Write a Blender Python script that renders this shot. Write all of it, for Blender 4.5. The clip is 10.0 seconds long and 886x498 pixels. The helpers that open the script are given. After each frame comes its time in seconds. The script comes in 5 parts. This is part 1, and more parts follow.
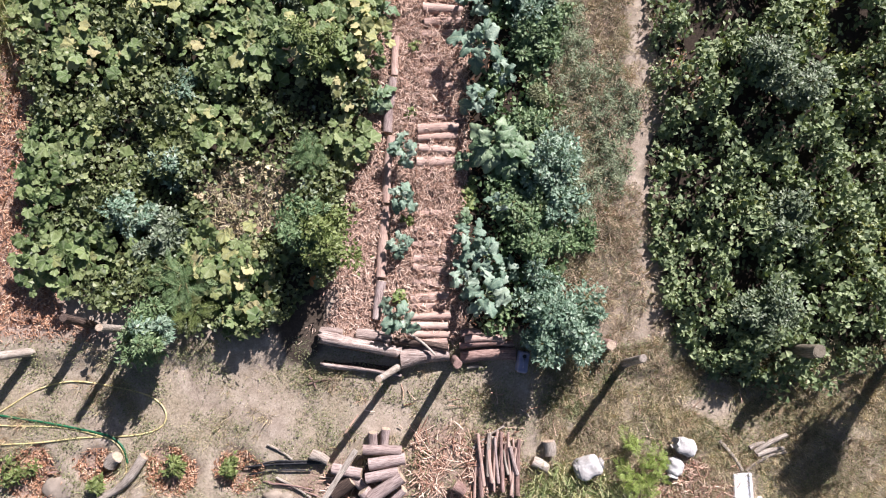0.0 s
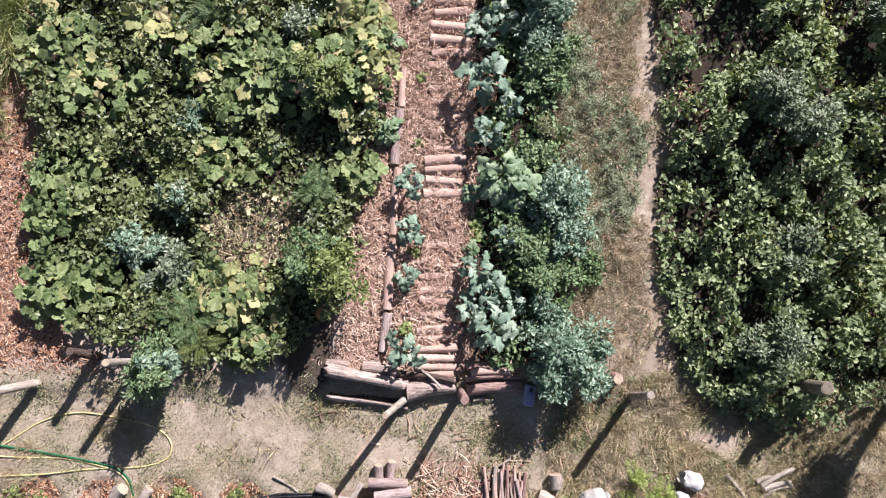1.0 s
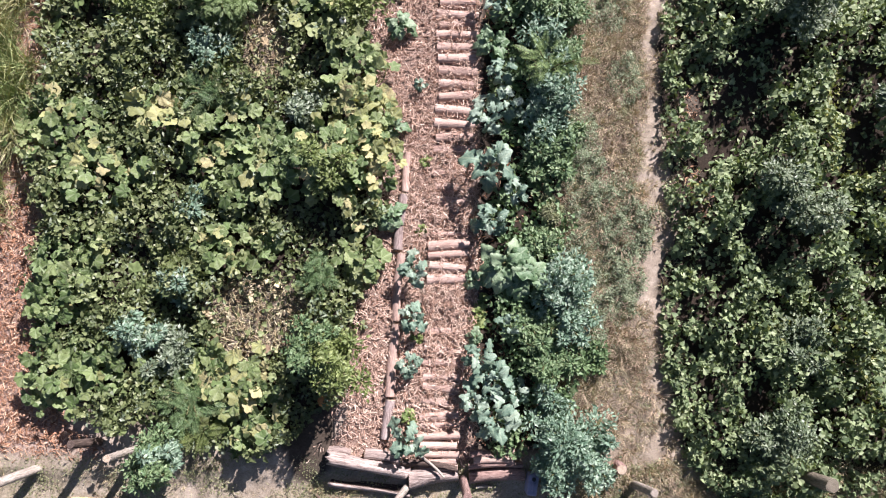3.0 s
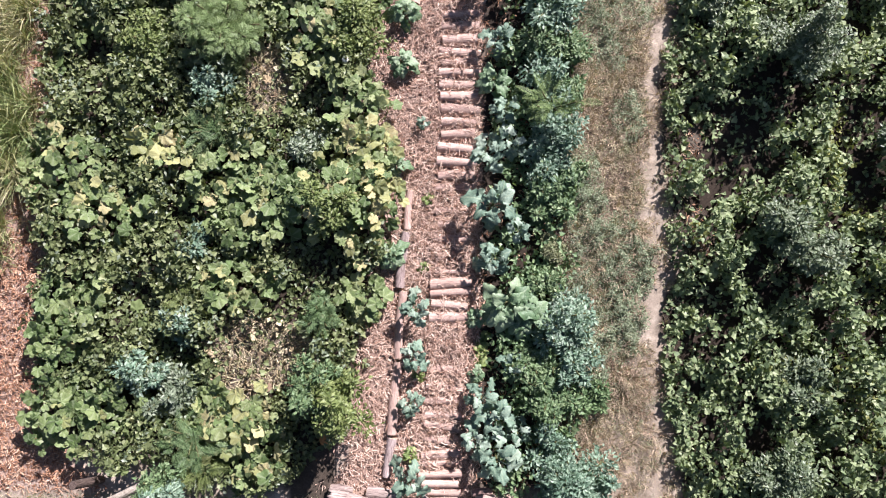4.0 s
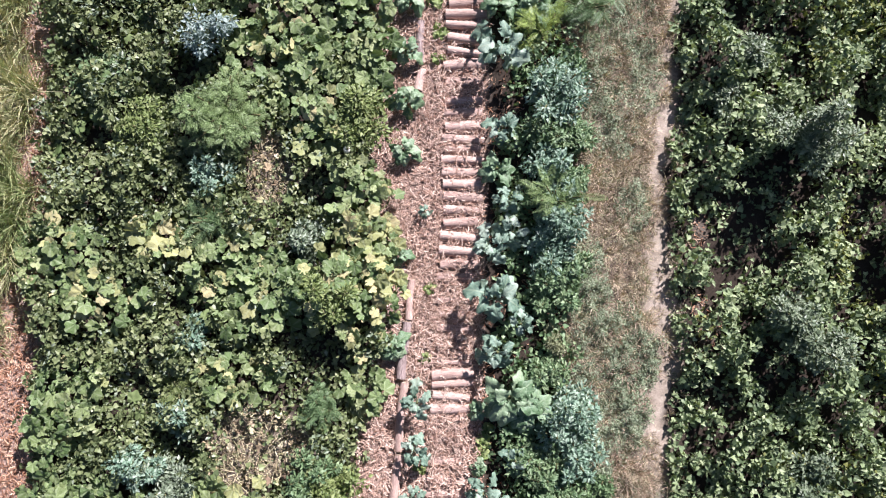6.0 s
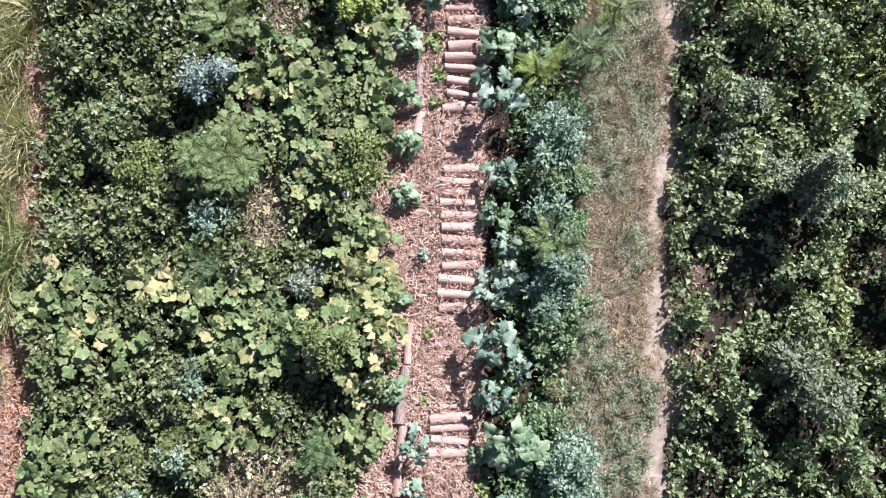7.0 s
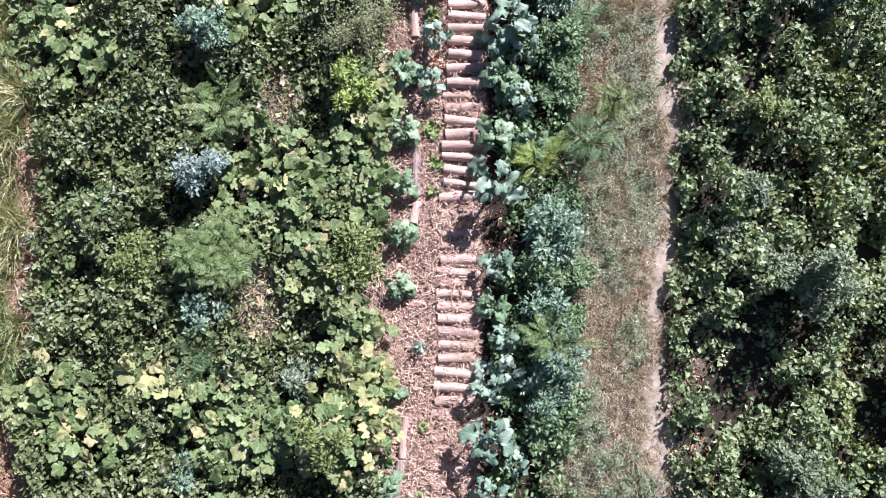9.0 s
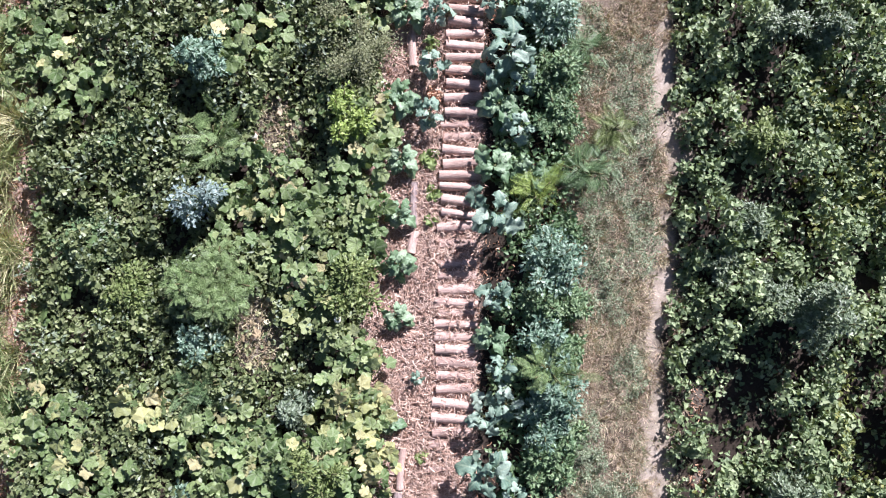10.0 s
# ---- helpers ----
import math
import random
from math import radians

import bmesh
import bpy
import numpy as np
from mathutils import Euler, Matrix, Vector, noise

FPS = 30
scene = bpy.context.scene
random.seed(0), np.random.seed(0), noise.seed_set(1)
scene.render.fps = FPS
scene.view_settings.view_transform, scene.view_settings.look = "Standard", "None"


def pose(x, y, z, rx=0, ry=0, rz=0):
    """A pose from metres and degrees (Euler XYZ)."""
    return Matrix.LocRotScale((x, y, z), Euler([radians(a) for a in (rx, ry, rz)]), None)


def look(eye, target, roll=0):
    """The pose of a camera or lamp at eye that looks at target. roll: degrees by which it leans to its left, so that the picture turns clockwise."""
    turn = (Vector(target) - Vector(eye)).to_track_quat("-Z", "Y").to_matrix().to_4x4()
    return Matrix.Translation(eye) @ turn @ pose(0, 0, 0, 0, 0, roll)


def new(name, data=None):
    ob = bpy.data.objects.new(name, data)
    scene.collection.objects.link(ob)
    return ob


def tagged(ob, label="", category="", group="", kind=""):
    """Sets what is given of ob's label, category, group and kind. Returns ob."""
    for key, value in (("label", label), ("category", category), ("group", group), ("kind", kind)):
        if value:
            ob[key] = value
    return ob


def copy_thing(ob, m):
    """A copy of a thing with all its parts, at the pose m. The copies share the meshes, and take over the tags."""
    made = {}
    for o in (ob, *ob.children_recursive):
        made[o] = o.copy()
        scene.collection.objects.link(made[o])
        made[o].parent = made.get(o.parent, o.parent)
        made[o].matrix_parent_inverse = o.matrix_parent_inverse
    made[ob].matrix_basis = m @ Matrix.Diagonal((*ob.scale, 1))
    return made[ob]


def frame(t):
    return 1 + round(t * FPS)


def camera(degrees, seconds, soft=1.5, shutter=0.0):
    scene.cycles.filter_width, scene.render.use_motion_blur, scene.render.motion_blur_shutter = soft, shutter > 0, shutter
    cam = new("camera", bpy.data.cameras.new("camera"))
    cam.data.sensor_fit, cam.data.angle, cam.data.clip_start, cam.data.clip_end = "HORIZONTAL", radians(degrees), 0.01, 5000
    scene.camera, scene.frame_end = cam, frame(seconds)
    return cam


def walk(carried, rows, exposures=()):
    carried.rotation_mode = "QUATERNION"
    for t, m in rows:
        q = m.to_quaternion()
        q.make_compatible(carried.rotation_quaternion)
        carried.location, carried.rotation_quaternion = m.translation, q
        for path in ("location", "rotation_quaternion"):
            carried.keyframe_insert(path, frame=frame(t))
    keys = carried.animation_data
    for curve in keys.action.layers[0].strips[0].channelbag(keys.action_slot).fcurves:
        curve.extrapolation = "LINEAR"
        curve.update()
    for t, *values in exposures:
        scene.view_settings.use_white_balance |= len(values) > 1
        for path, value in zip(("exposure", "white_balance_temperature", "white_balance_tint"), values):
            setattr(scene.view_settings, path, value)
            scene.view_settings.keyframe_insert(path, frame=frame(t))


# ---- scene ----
cam = camera(66.0, 10.0, 1.1)
# time, eye x y z, turn about x y z in degrees (all noughts would look straight down, +y up the picture)
PATH = [
    (0.0, -0.127, 1.578, 10.822, 1.957, -0.755, 0.217),
    (0.5, -0.162, 1.798, 10.813, 1.985, -0.683, 0.331),
    (1.0, -0.220, 2.083, 10.813, 1.986, -0.675, 0.432),
    (1.5, -0.252, 2.428, 10.807, 1.957, -0.710, 0.536),
    (2.0, -0.258, 2.816, 10.813, 1.921, -0.678, 0.591),
    (2.5, -0.261, 3.153, 10.791, 1.894, -0.584, 0.666),
    (4.0, -0.319, 4.089, 10.826, 1.746, -0.646, 0.847),
    (4.5, -0.360, 4.402, 10.787, 1.848, -0.580, 0.888),
    (5.0, -0.390, 4.760, 10.738, 1.889, -0.600, 0.948),
    (5.5, -0.383, 5.091, 10.725, 2.076, -0.657, 1.012),
    (7.0, -0.368, 6.037, 10.736, 2.555, -0.672, 1.203),
    (7.5, -0.371, 6.360, 10.731, 2.717, -0.604, 1.295),
    (8.0, -0.385, 6.721, 10.717, 2.776, -0.649, 1.340),
    (8.5, -0.369, 7.089, 10.680, 2.829, -0.587, 1.366),
    (9.0, -0.323, 7.432, 10.649, 2.749, -0.585, 1.423),
    (9.5, -0.263, 7.687, 10.636, 2.873, -0.610, 1.461),
    (10.0, -0.312, 7.844, 10.638, 3.062, -0.666, 1.436),
]
walk(cam, [(t, pose(x, y, z, rx, ry, rz)) for t, x, y, z, rx, ry, rz in PATH],
     [(0.0, 0.6, 6140, 19.5), (2.5, 0.7, 6110, 20), (5.0, 0.79, 5960, 20.5), (10.0, 0.86, 5650, 20.5)])

# ---- light ----
SUN_DIR = Vector((math.sin(radians(30)) * math.cos(radians(34)), math.cos(radians(30)) * math.cos(radians(34)), math.sin(radians(34))))
world = bpy.data.worlds.new("sky")
scene.world = world
world.use_nodes = True
wn = world.node_tree
sky = wn.nodes.new("ShaderNodeTexSky")
sky.sky_type = 'NISHITA'
sky.sun_disc = False
sky.sun_elevation = math.asin(SUN_DIR.z)
sky.sun_rotation = math.atan2(SUN_DIR.x, SUN_DIR.y)
wn.links.new(sky.outputs[0], wn.nodes["Background"].inputs[0])
wn.nodes["Background"].inputs[1].default_value = 0.046
sun_data = bpy.data.lights.new("sun", 'SUN')
sun_data.energy = 7.0
sun_data.angle = radians(0.55)
sun_data.color = (1.0, 0.95, 0.88)
sun = new("sun", sun_data)
sun.matrix_world = look(SUN_DIR * 60, (0, 0, 0))

# ---- materials ----
rng = np.random.default_rng(7)


def ramp(nt, fac, stops):
    n = nt.nodes.new("ShaderNodeValToRGB")
    els = n.color_ramp.elements
    while len(els) < len(stops):
        els.new(0.5)
    for e, (p, c) in zip(els, stops):
        e.position, e.color = p, (*c, 1)
    nt.links.new(fac, n.inputs[0])
    return n.outputs[0]


def mix(nt, fac, a, b, how='MIX'):
    n = nt.nodes.new("ShaderNodeMix")
    n.data_type, n.blend_type = 'RGBA', how
    for sock, v in ((n.inputs[0], fac), (n.inputs[6], a), (n.inputs[7], b)):
        if isinstance(v, (int, float)):
            sock.default_value = v
        elif isinstance(v, tuple):
            sock.default_value = (*v, 1)
        else:
            nt.links.new(v, sock)
    return n.outputs[2]


def tex(nt, scale, detail=4, rough=0.6, stretch=None, world_space=True):
    """A noise value at real-world scale."""
    n = nt.nodes.new("ShaderNodeTexNoise")
    n.inputs["Scale"].default_value = scale
    n.inputs["Detail"].default_value = detail
    n.inputs["Roughness"].default_value = rough
    if world_space:
        src = nt.nodes.new("ShaderNodeNewGeometry").outputs["Position"]
    else:
        src = nt.nodes.new("ShaderNodeTexCoord").outputs["Object"]
    if stretch:
        m = nt.nodes.new("ShaderNodeMapping")
        m.inputs["Scale"].default_value = stretch
        nt.links.new(src, m.inputs[0])
        src = m.outputs[0]
    nt.links.new(src, n.inputs["Vector"])
    return n.outputs["Fac"]


def material(name, rough=0.7, spec=0.35):
    m = bpy.data.materials.new(name)
    m.use_nodes = True
    nt = m.node_tree
    b = nt.nodes["Principled BSDF"]
    b.inputs["Roughness"].default_value = rough
    b.inputs["Specular IOR Level"].default_value = spec
    return m, nt, b


def bump(nt, b, height, strength, dist):
    n = nt.nodes.new("ShaderNodeBump")
    n.inputs["Strength"].default_value, n.inputs["Distance"].default_value = strength, dist
    nt.links.new(height, n.inputs["Height"])
    nt.links.new(n.outputs[0], b.inputs["Normal"])


def leaf_mat(name, stops, rough=0.5, spec=0.4, through_light=0.22, piece=False, patch=0.35, veins="", clump=0.35, blotch=0.0):
    """Leaf: colour from a spread of tones, varied leaf by leaf and over the bed; lets some light through."""
    m, nt, b = material(name, rough, spec)
    if piece:
        rnd = nt.nodes.new("ShaderNodeObjectInfo").outputs["Random"]
    else:
        rnd = nt.nodes.new("ShaderNodeNewGeometry").outputs["Random Per Island"]
    big = tex(nt, 0.9, 3)
    f = nt.nodes.new("ShaderNodeMath")
    f.operation = 'MULTIPLY_ADD'
    f.inputs[1].default_value = patch * 2.2
    nt.links.new(big, f.inputs[0])
    g = nt.nodes.new("ShaderNodeMath")
    g.operation = 'MULTIPLY_ADD'
    g.inputs[1].default_value = 1 - patch
    g.inputs[2].default_value = -patch * 0.6
    nt.links.new(rnd, g.inputs[0])
    nt.links.new(g.outputs[0], f.inputs[2])
    col = ramp(nt, f.outputs[0], stops)
    vein = tex(nt, 60, 2)
    col = mix(nt, 0.25, col, ramp(nt, vein, [(0.3, (0.55, 0.55, 0.5)), (0.7, (1, 1, 1))]), 'MULTIPLY')
    tuft_tone = tex(nt, 7.0, 4, 0.7)
    col = mix(nt, clump, col, ramp(nt, tuft_tone, [(0.36, (0.34, 0.32, 0.32)), (0.6, (1.15, 1.15, 1.12))]), 'MULTIPLY')
    if blotch:
        col = mix(nt, blotch, col, ramp(nt, tex(nt, 2.6, 4, 0.65), [(0.38, (0.38, 0.34, 0.33)), (0.58, (1.2, 1.18, 1.15))]), 'MULTIPLY')
    if veins:
        xyz = nt.nodes.new("ShaderNodeSeparateXYZ")
        nt.links.new(nt.nodes.new("ShaderNodeTexCoord").outputs["Object"], xyz.inputs[0])

        def calc(op, *args):
            n = nt.nodes.new("ShaderNodeMath")
            n.operation = op
            for k, v in enumerate(args):
                if isinstance(v, (int, float)):
                    n.inputs[k].default_value = v
                else:
                    nt.links.new(v, n.inputs[k])
            return n.outputs[0]
        if veins == "rays":
            ang = calc('ARCTAN2', xyz.outputs[0], calc('SUBTRACT', xyz.outputs[1], 0.12))
            line = calc('POWER', calc('ABSOLUTE', calc('COSINE', calc('MULTIPLY', ang, 3.0))), 14.0)
        else:
            rib = calc('SUBTRACT', 1.0, calc('MULTIPLY', calc('ABSOLUTE', xyz.outputs[0]), 26.0))
            side = calc('POWER', calc('ABSOLUTE', calc('SINE', calc('SUBTRACT', calc('MULTIPLY', xyz.outputs[1], 17.0), calc('MULTIPLY', calc('ABSOLUTE', xyz.outputs[0]), 22.0)))), 10.0)
            line = calc('MAXIMUM', calc('MAXIMUM', rib, 0.0), calc('MULTIPLY', side, 0.4))
        col = mix(nt, calc('MULTIPLY', line, 0.28), col, (0.46, 0.5, 0.33))
        bump(nt, b, tex(nt, 38, 4), 0.6, 0.02)
    nt.links.new(col, b.inputs["Base Color"])
    tr = nt.nodes.new("ShaderNodeBsdfTranslucent")
    nt.links.new(mix(nt, 1.0, col, (1.0, 1.0, 0.45), 'MULTIPLY'), tr.inputs[0])
    ms = nt.nodes.new("ShaderNodeMixShader")
    ms.inputs[0].default_value = through_light
    nt.links.new(b.outputs[0], ms.inputs[1])
    nt.links.new(tr.outputs[0], ms.inputs[2])
    nt.links.new(ms.outputs[0], nt.nodes["Material Output"].inputs[0])
    return m


def wood_mat(name, dark, mid, pale, axis=(1, 1, 1), rough=0.85):
    """Bark or weathered wood: streaks along the grain plus stains, in the log's own frame."""
    m, nt, b = material(name, rough, 0.2)
    grain = tex(nt, 26, 5, 0.65, axis, False)
    stain = tex(nt, 3.5, 4, 0.6)
    rnd = nt.nodes.new("ShaderNodeObjectInfo").outputs["Random"]
    c = ramp(nt, grain, [(0.3, dark), (0.52, mid), (0.75, pale)])
    c = mix(nt, 0.6, c, ramp(nt, stain, [(0.3, (0.5, 0.46, 0.44)), (0.65, (1, 1, 1))]), 'MULTIPLY')
    c = mix(nt, 0.5, c, ramp(nt, rnd, [(0, (0.6, 0.56, 0.54)), (1, (1.0, 1.0, 1.0))]), 'MULTIPLY')
    nt.links.new(c, b.inputs["Base Color"])
    bump(nt, b, grain, 0.7, 0.012)
    return m


def chip_mat(name, stops):
    m, nt, b = material(name, 0.85, 0.2)
    rnd = nt.nodes.new("ShaderNodeNewGeometry").outputs["Random Per Island"]
    c = mix(nt, 0.45, ramp(nt, rnd, stops), ramp(nt, tex(nt, 3.0, 5), [(0.34, (0.36, 0.3, 0.28)), (0.56, (1, 1, 1))]), 'MULTIPLY')
    nt.links.new(c, b.inputs["Base Color"])
    return m


BARK = wood_mat("reddish_bark", (0.1, 0.06, 0.052), (0.34, 0.225, 0.195), (0.56, 0.43, 0.385), (3, 3, 0.3))
STEPWOOD = wood_mat("worn_path_log", (0.34, 0.22, 0.185), (0.57, 0.41, 0.345), (0.72, 0.56, 0.48), (3, 3, 0.3))
PALEWOOD = wood_mat("weathered_grey_wood", (0.17, 0.14, 0.115), (0.43, 0.38, 0.325), (0.66, 0.605, 0.54), (3, 3, 0.28))
# dark wood; also puts shade into the colour of shaded posts, logs and hollow
DARKWOOD = wood_mat("dark_and_shaded_wood", (0.03, 0.022, 0.02), (0.1, 0.072, 0.06), (0.27, 0.2, 0.165), (3, 3, 0.28))
GREYPOST = wood_mat("grey_olive_post", (0.08, 0.07, 0.05), (0.22, 0.19, 0.145), (0.4, 0.35, 0.28), (3, 3, 0.28))
RETAIN = wood_mat("split_pinkish_grey_wood", (0.06, 0.042, 0.038), (0.42, 0.335, 0.3), (0.74, 0.65, 0.595), (2.4, 2.4, 0.12))
FIREWOOD = wood_mat("pinkish_grey_firewood", (0.13, 0.09, 0.085), (0.43, 0.34, 0.315), (0.64, 0.55, 0.515), (3, 3, 0.28))
SAWN = wood_mat("sawn_wood", (0.32, 0.24, 0.17), (0.52, 0.41, 0.31), (0.66, 0.55, 0.44), (2, 2, 2))
CHIP_RED = chip_mat("red_brown_bark_chips", [(0, (0.16, 0.075, 0.043)), (0.35, (0.36, 0.185, 0.11)), (0.7, (0.53, 0.315, 0.2)), (1, (0.7, 0.52, 0.38))])
CHIP_SPLIT = chip_mat("pale_reddish_splinters", [(0, (0.2, 0.1, 0.07)), (0.3, (0.44, 0.26, 0.185)), (0.65, (0.6, 0.42, 0.32)), (1, (0.75, 0.6, 0.48))])
CHIP_PATH = chip_mat("pinkish_straw_and_chips", [(0, (0.32, 0.19, 0.135)), (0.25, (0.5, 0.335, 0.25)), (0.65, (0.61, 0.44, 0.35)), (1, (0.74, 0.58, 0.475))])
CHIP_DRY = chip_mat("dead_vine_litter", [(0, (0.18, 0.125, 0.085)), (0.3, (0.4, 0.33, 0.19)), (0.5, (0.52, 0.42, 0.29)), (0.65, (0.32, 0.33, 0.16)), (1, (0.72, 0.62, 0.43))])
GRASS_DRY = leaf_mat("dry_brown_grass", [(0, (0.13, 0.09, 0.062)), (0.2, (0.48, 0.35, 0.26)), (0.42, (0.66, 0.52, 0.41)), (0.6, (0.38, 0.36, 0.22)), (0.8, (0.55, 0.46, 0.34)), (1, (0.64, 0.54, 0.43))], 0.75, 0.2, patch=0.45, clump=0.55, blotch=0.4)
GRASS_FRONT = leaf_mat("tan_and_olive_turf", [(0, (0.26, 0.165, 0.11)), (0.25, (0.58, 0.41, 0.3)), (0.42, (0.33, 0.31, 0.17)), (0.6, (0.55, 0.46, 0.3)), (0.8, (0.7, 0.56, 0.415)), (1, (0.84, 0.73, 0.58))], 0.75, 0.2, patch=0.5, clump=0.6, blotch=0.4)
GRASS_GREEN = leaf_mat("grey_green_herbs", [(0, (0.14, 0.165, 0.09)), (0.5, (0.3, 0.32, 0.19)), (1, (0.52, 0.51, 0.36))], 0.65, 0.25, clump=0.5, blotch=0.3)
HERB = leaf_mat("dull_olive_green_herb", [(0, (0.16, 0.205, 0.125)), (0.5, (0.29, 0.345, 0.225)), (0.8, (0.37, 0.41, 0.29)), (1, (0.46, 0.45, 0.33))], 0.8, 0.12, patch=0.4, clump=0.5, blotch=0.25)
TURF_HERB = leaf_mat("olive_green_turf_herb", [(0, (0.13, 0.15, 0.07)), (0.5, (0.27, 0.29, 0.15)), (1, (0.46, 0.44, 0.27))], 0.75, 0.15, clump=0.4, blotch=0.2)
GRASS_LONG = leaf_mat("long_green_and_straw_grass", [(0, (0.12, 0.19, 0.06)), (0.4, (0.3, 0.36, 0.15)), (0.62, (0.5, 0.47, 0.25)), (1, (0.78, 0.69, 0.47))], 0.5, 0.35, patch=0.4, clump=0.2)
LEAF_VINE = leaf_mat("dark_green_vine_leaf", [(0, (0.055, 0.078, 0.033)), (0.35, (0.125, 0.16, 0.064)), (0.7, (0.215, 0.25, 0.108)), (1, (0.36, 0.385, 0.205))], 0.48, 0.45)
LEAF_VINE_R = leaf_mat("deep_green_vine_leaf", [(0, (0.062, 0.097, 0.044)), (0.3, (0.148, 0.205, 0.095)), (0.6, (0.27, 0.335, 0.165)), (1, (0.45, 0.505, 0.3))], 0.55, 0.35)
LEAF_VINE_Y = leaf_mat("yellowish_vine_leaf", [(0, (0.09, 0.11, 0.03)), (0.5, (0.19, 0.215, 0.06)), (1, (0.32, 0.32, 0.11))], 0.5, 0.4)
PUMP_STOPS = [(0, (0.065, 0.11, 0.036)), (0.35, (0.13, 0.195, 0.066)), (0.7, (0.23, 0.29, 0.115)), (1, (0.41, 0.435, 0.215))]
LEAF_PUMP = leaf_mat("pumpkin_leaf", PUMP_STOPS, 0.6, 0.35, piece=True, patch=0.45, veins="rays", clump=0.3)
LEAF_PUMP_STUFF = leaf_mat("pumpkin_leaf_mass", PUMP_STOPS, 0.6, 0.35, patch=0.45)
LEAF_YELLOW = leaf_mat("yellowing_pumpkin_leaf", [(0, (0.25, 0.29, 0.11)), (0.5, (0.4, 0.39, 0.17)), (1, (0.58, 0.5, 0.27))], 0.65, 0.3, piece=True, patch=0.1, veins="rays", clump=0.25)
LEAF_KALE = leaf_mat("blue_green_kale_leaf", [(0, (0.1, 0.17, 0.12)), (0.5, (0.19, 0.28, 0.205)), (1, (0.36, 0.44, 0.35))], 0.5, 0.4, 0.12, piece=True, patch=0.1, veins="rib", clump=0.15)
LEAF_CABB = leaf_mat("fresh_green_cabbage_leaf", [(0, (0.09, 0.165, 0.075)), (0.5, (0.165, 0.255, 0.135)), (1, (0.29, 0.37, 0.23))], 0.45, 0.5, 0.15, piece=True, patch=0.1, veins="rib", clump=0.15)
LEAF_LETT = leaf_mat("yellow_green_lettuce_leaf", [(0, (0.13, 0.19, 0.05)), (0.5, (0.22, 0.29, 0.085)), (1, (0.35, 0.41, 0.16))], 0.5, 0.4, piece=True, patch=0.1, veins="rib", clump=0.15)
SHRUB = {
    "silver": leaf_mat("silver_blue_green_leaf", [(0, (0.085, 0.155, 0.1)), (0.5, (0.2, 0.305, 0.21)), (1, (0.45, 0.55, 0.43))], 0.5, 0.45),
    "sage": leaf_mat("grey_green_sage_leaf", [(0, (0.085, 0.125, 0.07)), (0.5, (0.2, 0.25, 0.16)), (1, (0.42, 0.47, 0.35))], 0.45, 0.5),
    "blue": leaf_mat("pale_blue_grey_leaf", [(0, (0.13, 0.19, 0.165)), (0.5, (0.275, 0.355, 0.33)), (1, (0.49, 0.57, 0.545))], 0.5, 0.45),
    "green": leaf_mat("mid_green_leaf", [(0, (0.07, 0.135, 0.06)), (0.5, (0.165, 0.25, 0.115)), (1, (0.33, 0.41, 0.22))], 0.5, 0.4),
    "lime": leaf_mat("fresh_lime_green_leaf", [(0, (0.15, 0.22, 0.04)), (0.5, (0.27, 0.36, 0.08)), (1, (0.42, 0.48, 0.16))], 0.5, 0.4),
    "bright": leaf_mat("bright_yellow_green_leaf", [(0, (0.1, 0.15, 0.04)), (0.5, (0.19, 0.24, 0.075)), (1, (0.32, 0.36, 0.15))], 0.5, 0.4),
    "olive": leaf_mat("dull_olive_leaf", [(0, (0.12, 0.13, 0.06)), (0.5, (0.22, 0.24, 0.12)), (1, (0.38, 0.38, 0.24))], 0.6, 0.3),
    "feather": leaf_mat("light_green_feathery_leaf", [(0, (0.115, 0.185, 0.065)), (0.5, (0.225, 0.315, 0.12)), (1, (0.38, 0.46, 0.225))], 0.5, 0.4),
    "dusk": leaf_mat("dull_grey_green_leaf", [(0, (0.075, 0.115, 0.058)), (0.5, (0.175, 0.225, 0.13)), (1, (0.36, 0.41, 0.28))], 0.45, 0.5),
    "fern": leaf_mat("soft_green_feathery_leaf", [(0, (0.08, 0.15, 0.06)), (0.5, (0.15, 0.235, 0.1)), (1, (0.26, 0.34, 0.17))], 0.5, 0.4),
}
STEM = wood_mat("green_brown_stem", (0.06, 0.07, 0.03), (0.14, 0.14, 0.06), (0.25, 0.22, 0.11))


def plain_mat(name, a, b_, scale, rough, bumpiness=0.3, spec=0.4):
    m, nt, b = material(name, rough, spec)
    t = tex(nt, scale, 5)
    nt.links.new(ramp(nt, t, [(0.3, a), (0.7, b_)]), b.inputs["Base Color"])
    bump(nt, b, t, bumpiness, 0.01)
    return m


HOSE_Y = plain_mat("faded_yellow_rubber", (0.48, 0.39, 0.17), (0.66, 0.57, 0.3), 9, 0.5, 0.1)
HOSE_G = plain_mat("dark_green_rubber", (0.008, 0.075, 0.032), (0.015, 0.13, 0.055), 9, 0.4, 0.1)
PIPE = plain_mat("black_plastic", (0.012, 0.012, 0.015), (0.05, 0.05, 0.055), 12, 0.45, 0.1)
SACK = plain_mat("white_woven_plastic", (0.27, 0.25, 0.235), (0.62, 0.61, 0.6), 4, 0.75, 0.6)
CHAIR = plain_mat("white_moulded_plastic", (0.7, 0.71, 0.74), (0.82, 0.83, 0.86), 6, 0.35, 0.05)
ORANGE = plain_mat("orange_pumpkin_skin", (0.4, 0.15, 0.04), (0.56, 0.25, 0.08), 8, 0.5, 0.1)
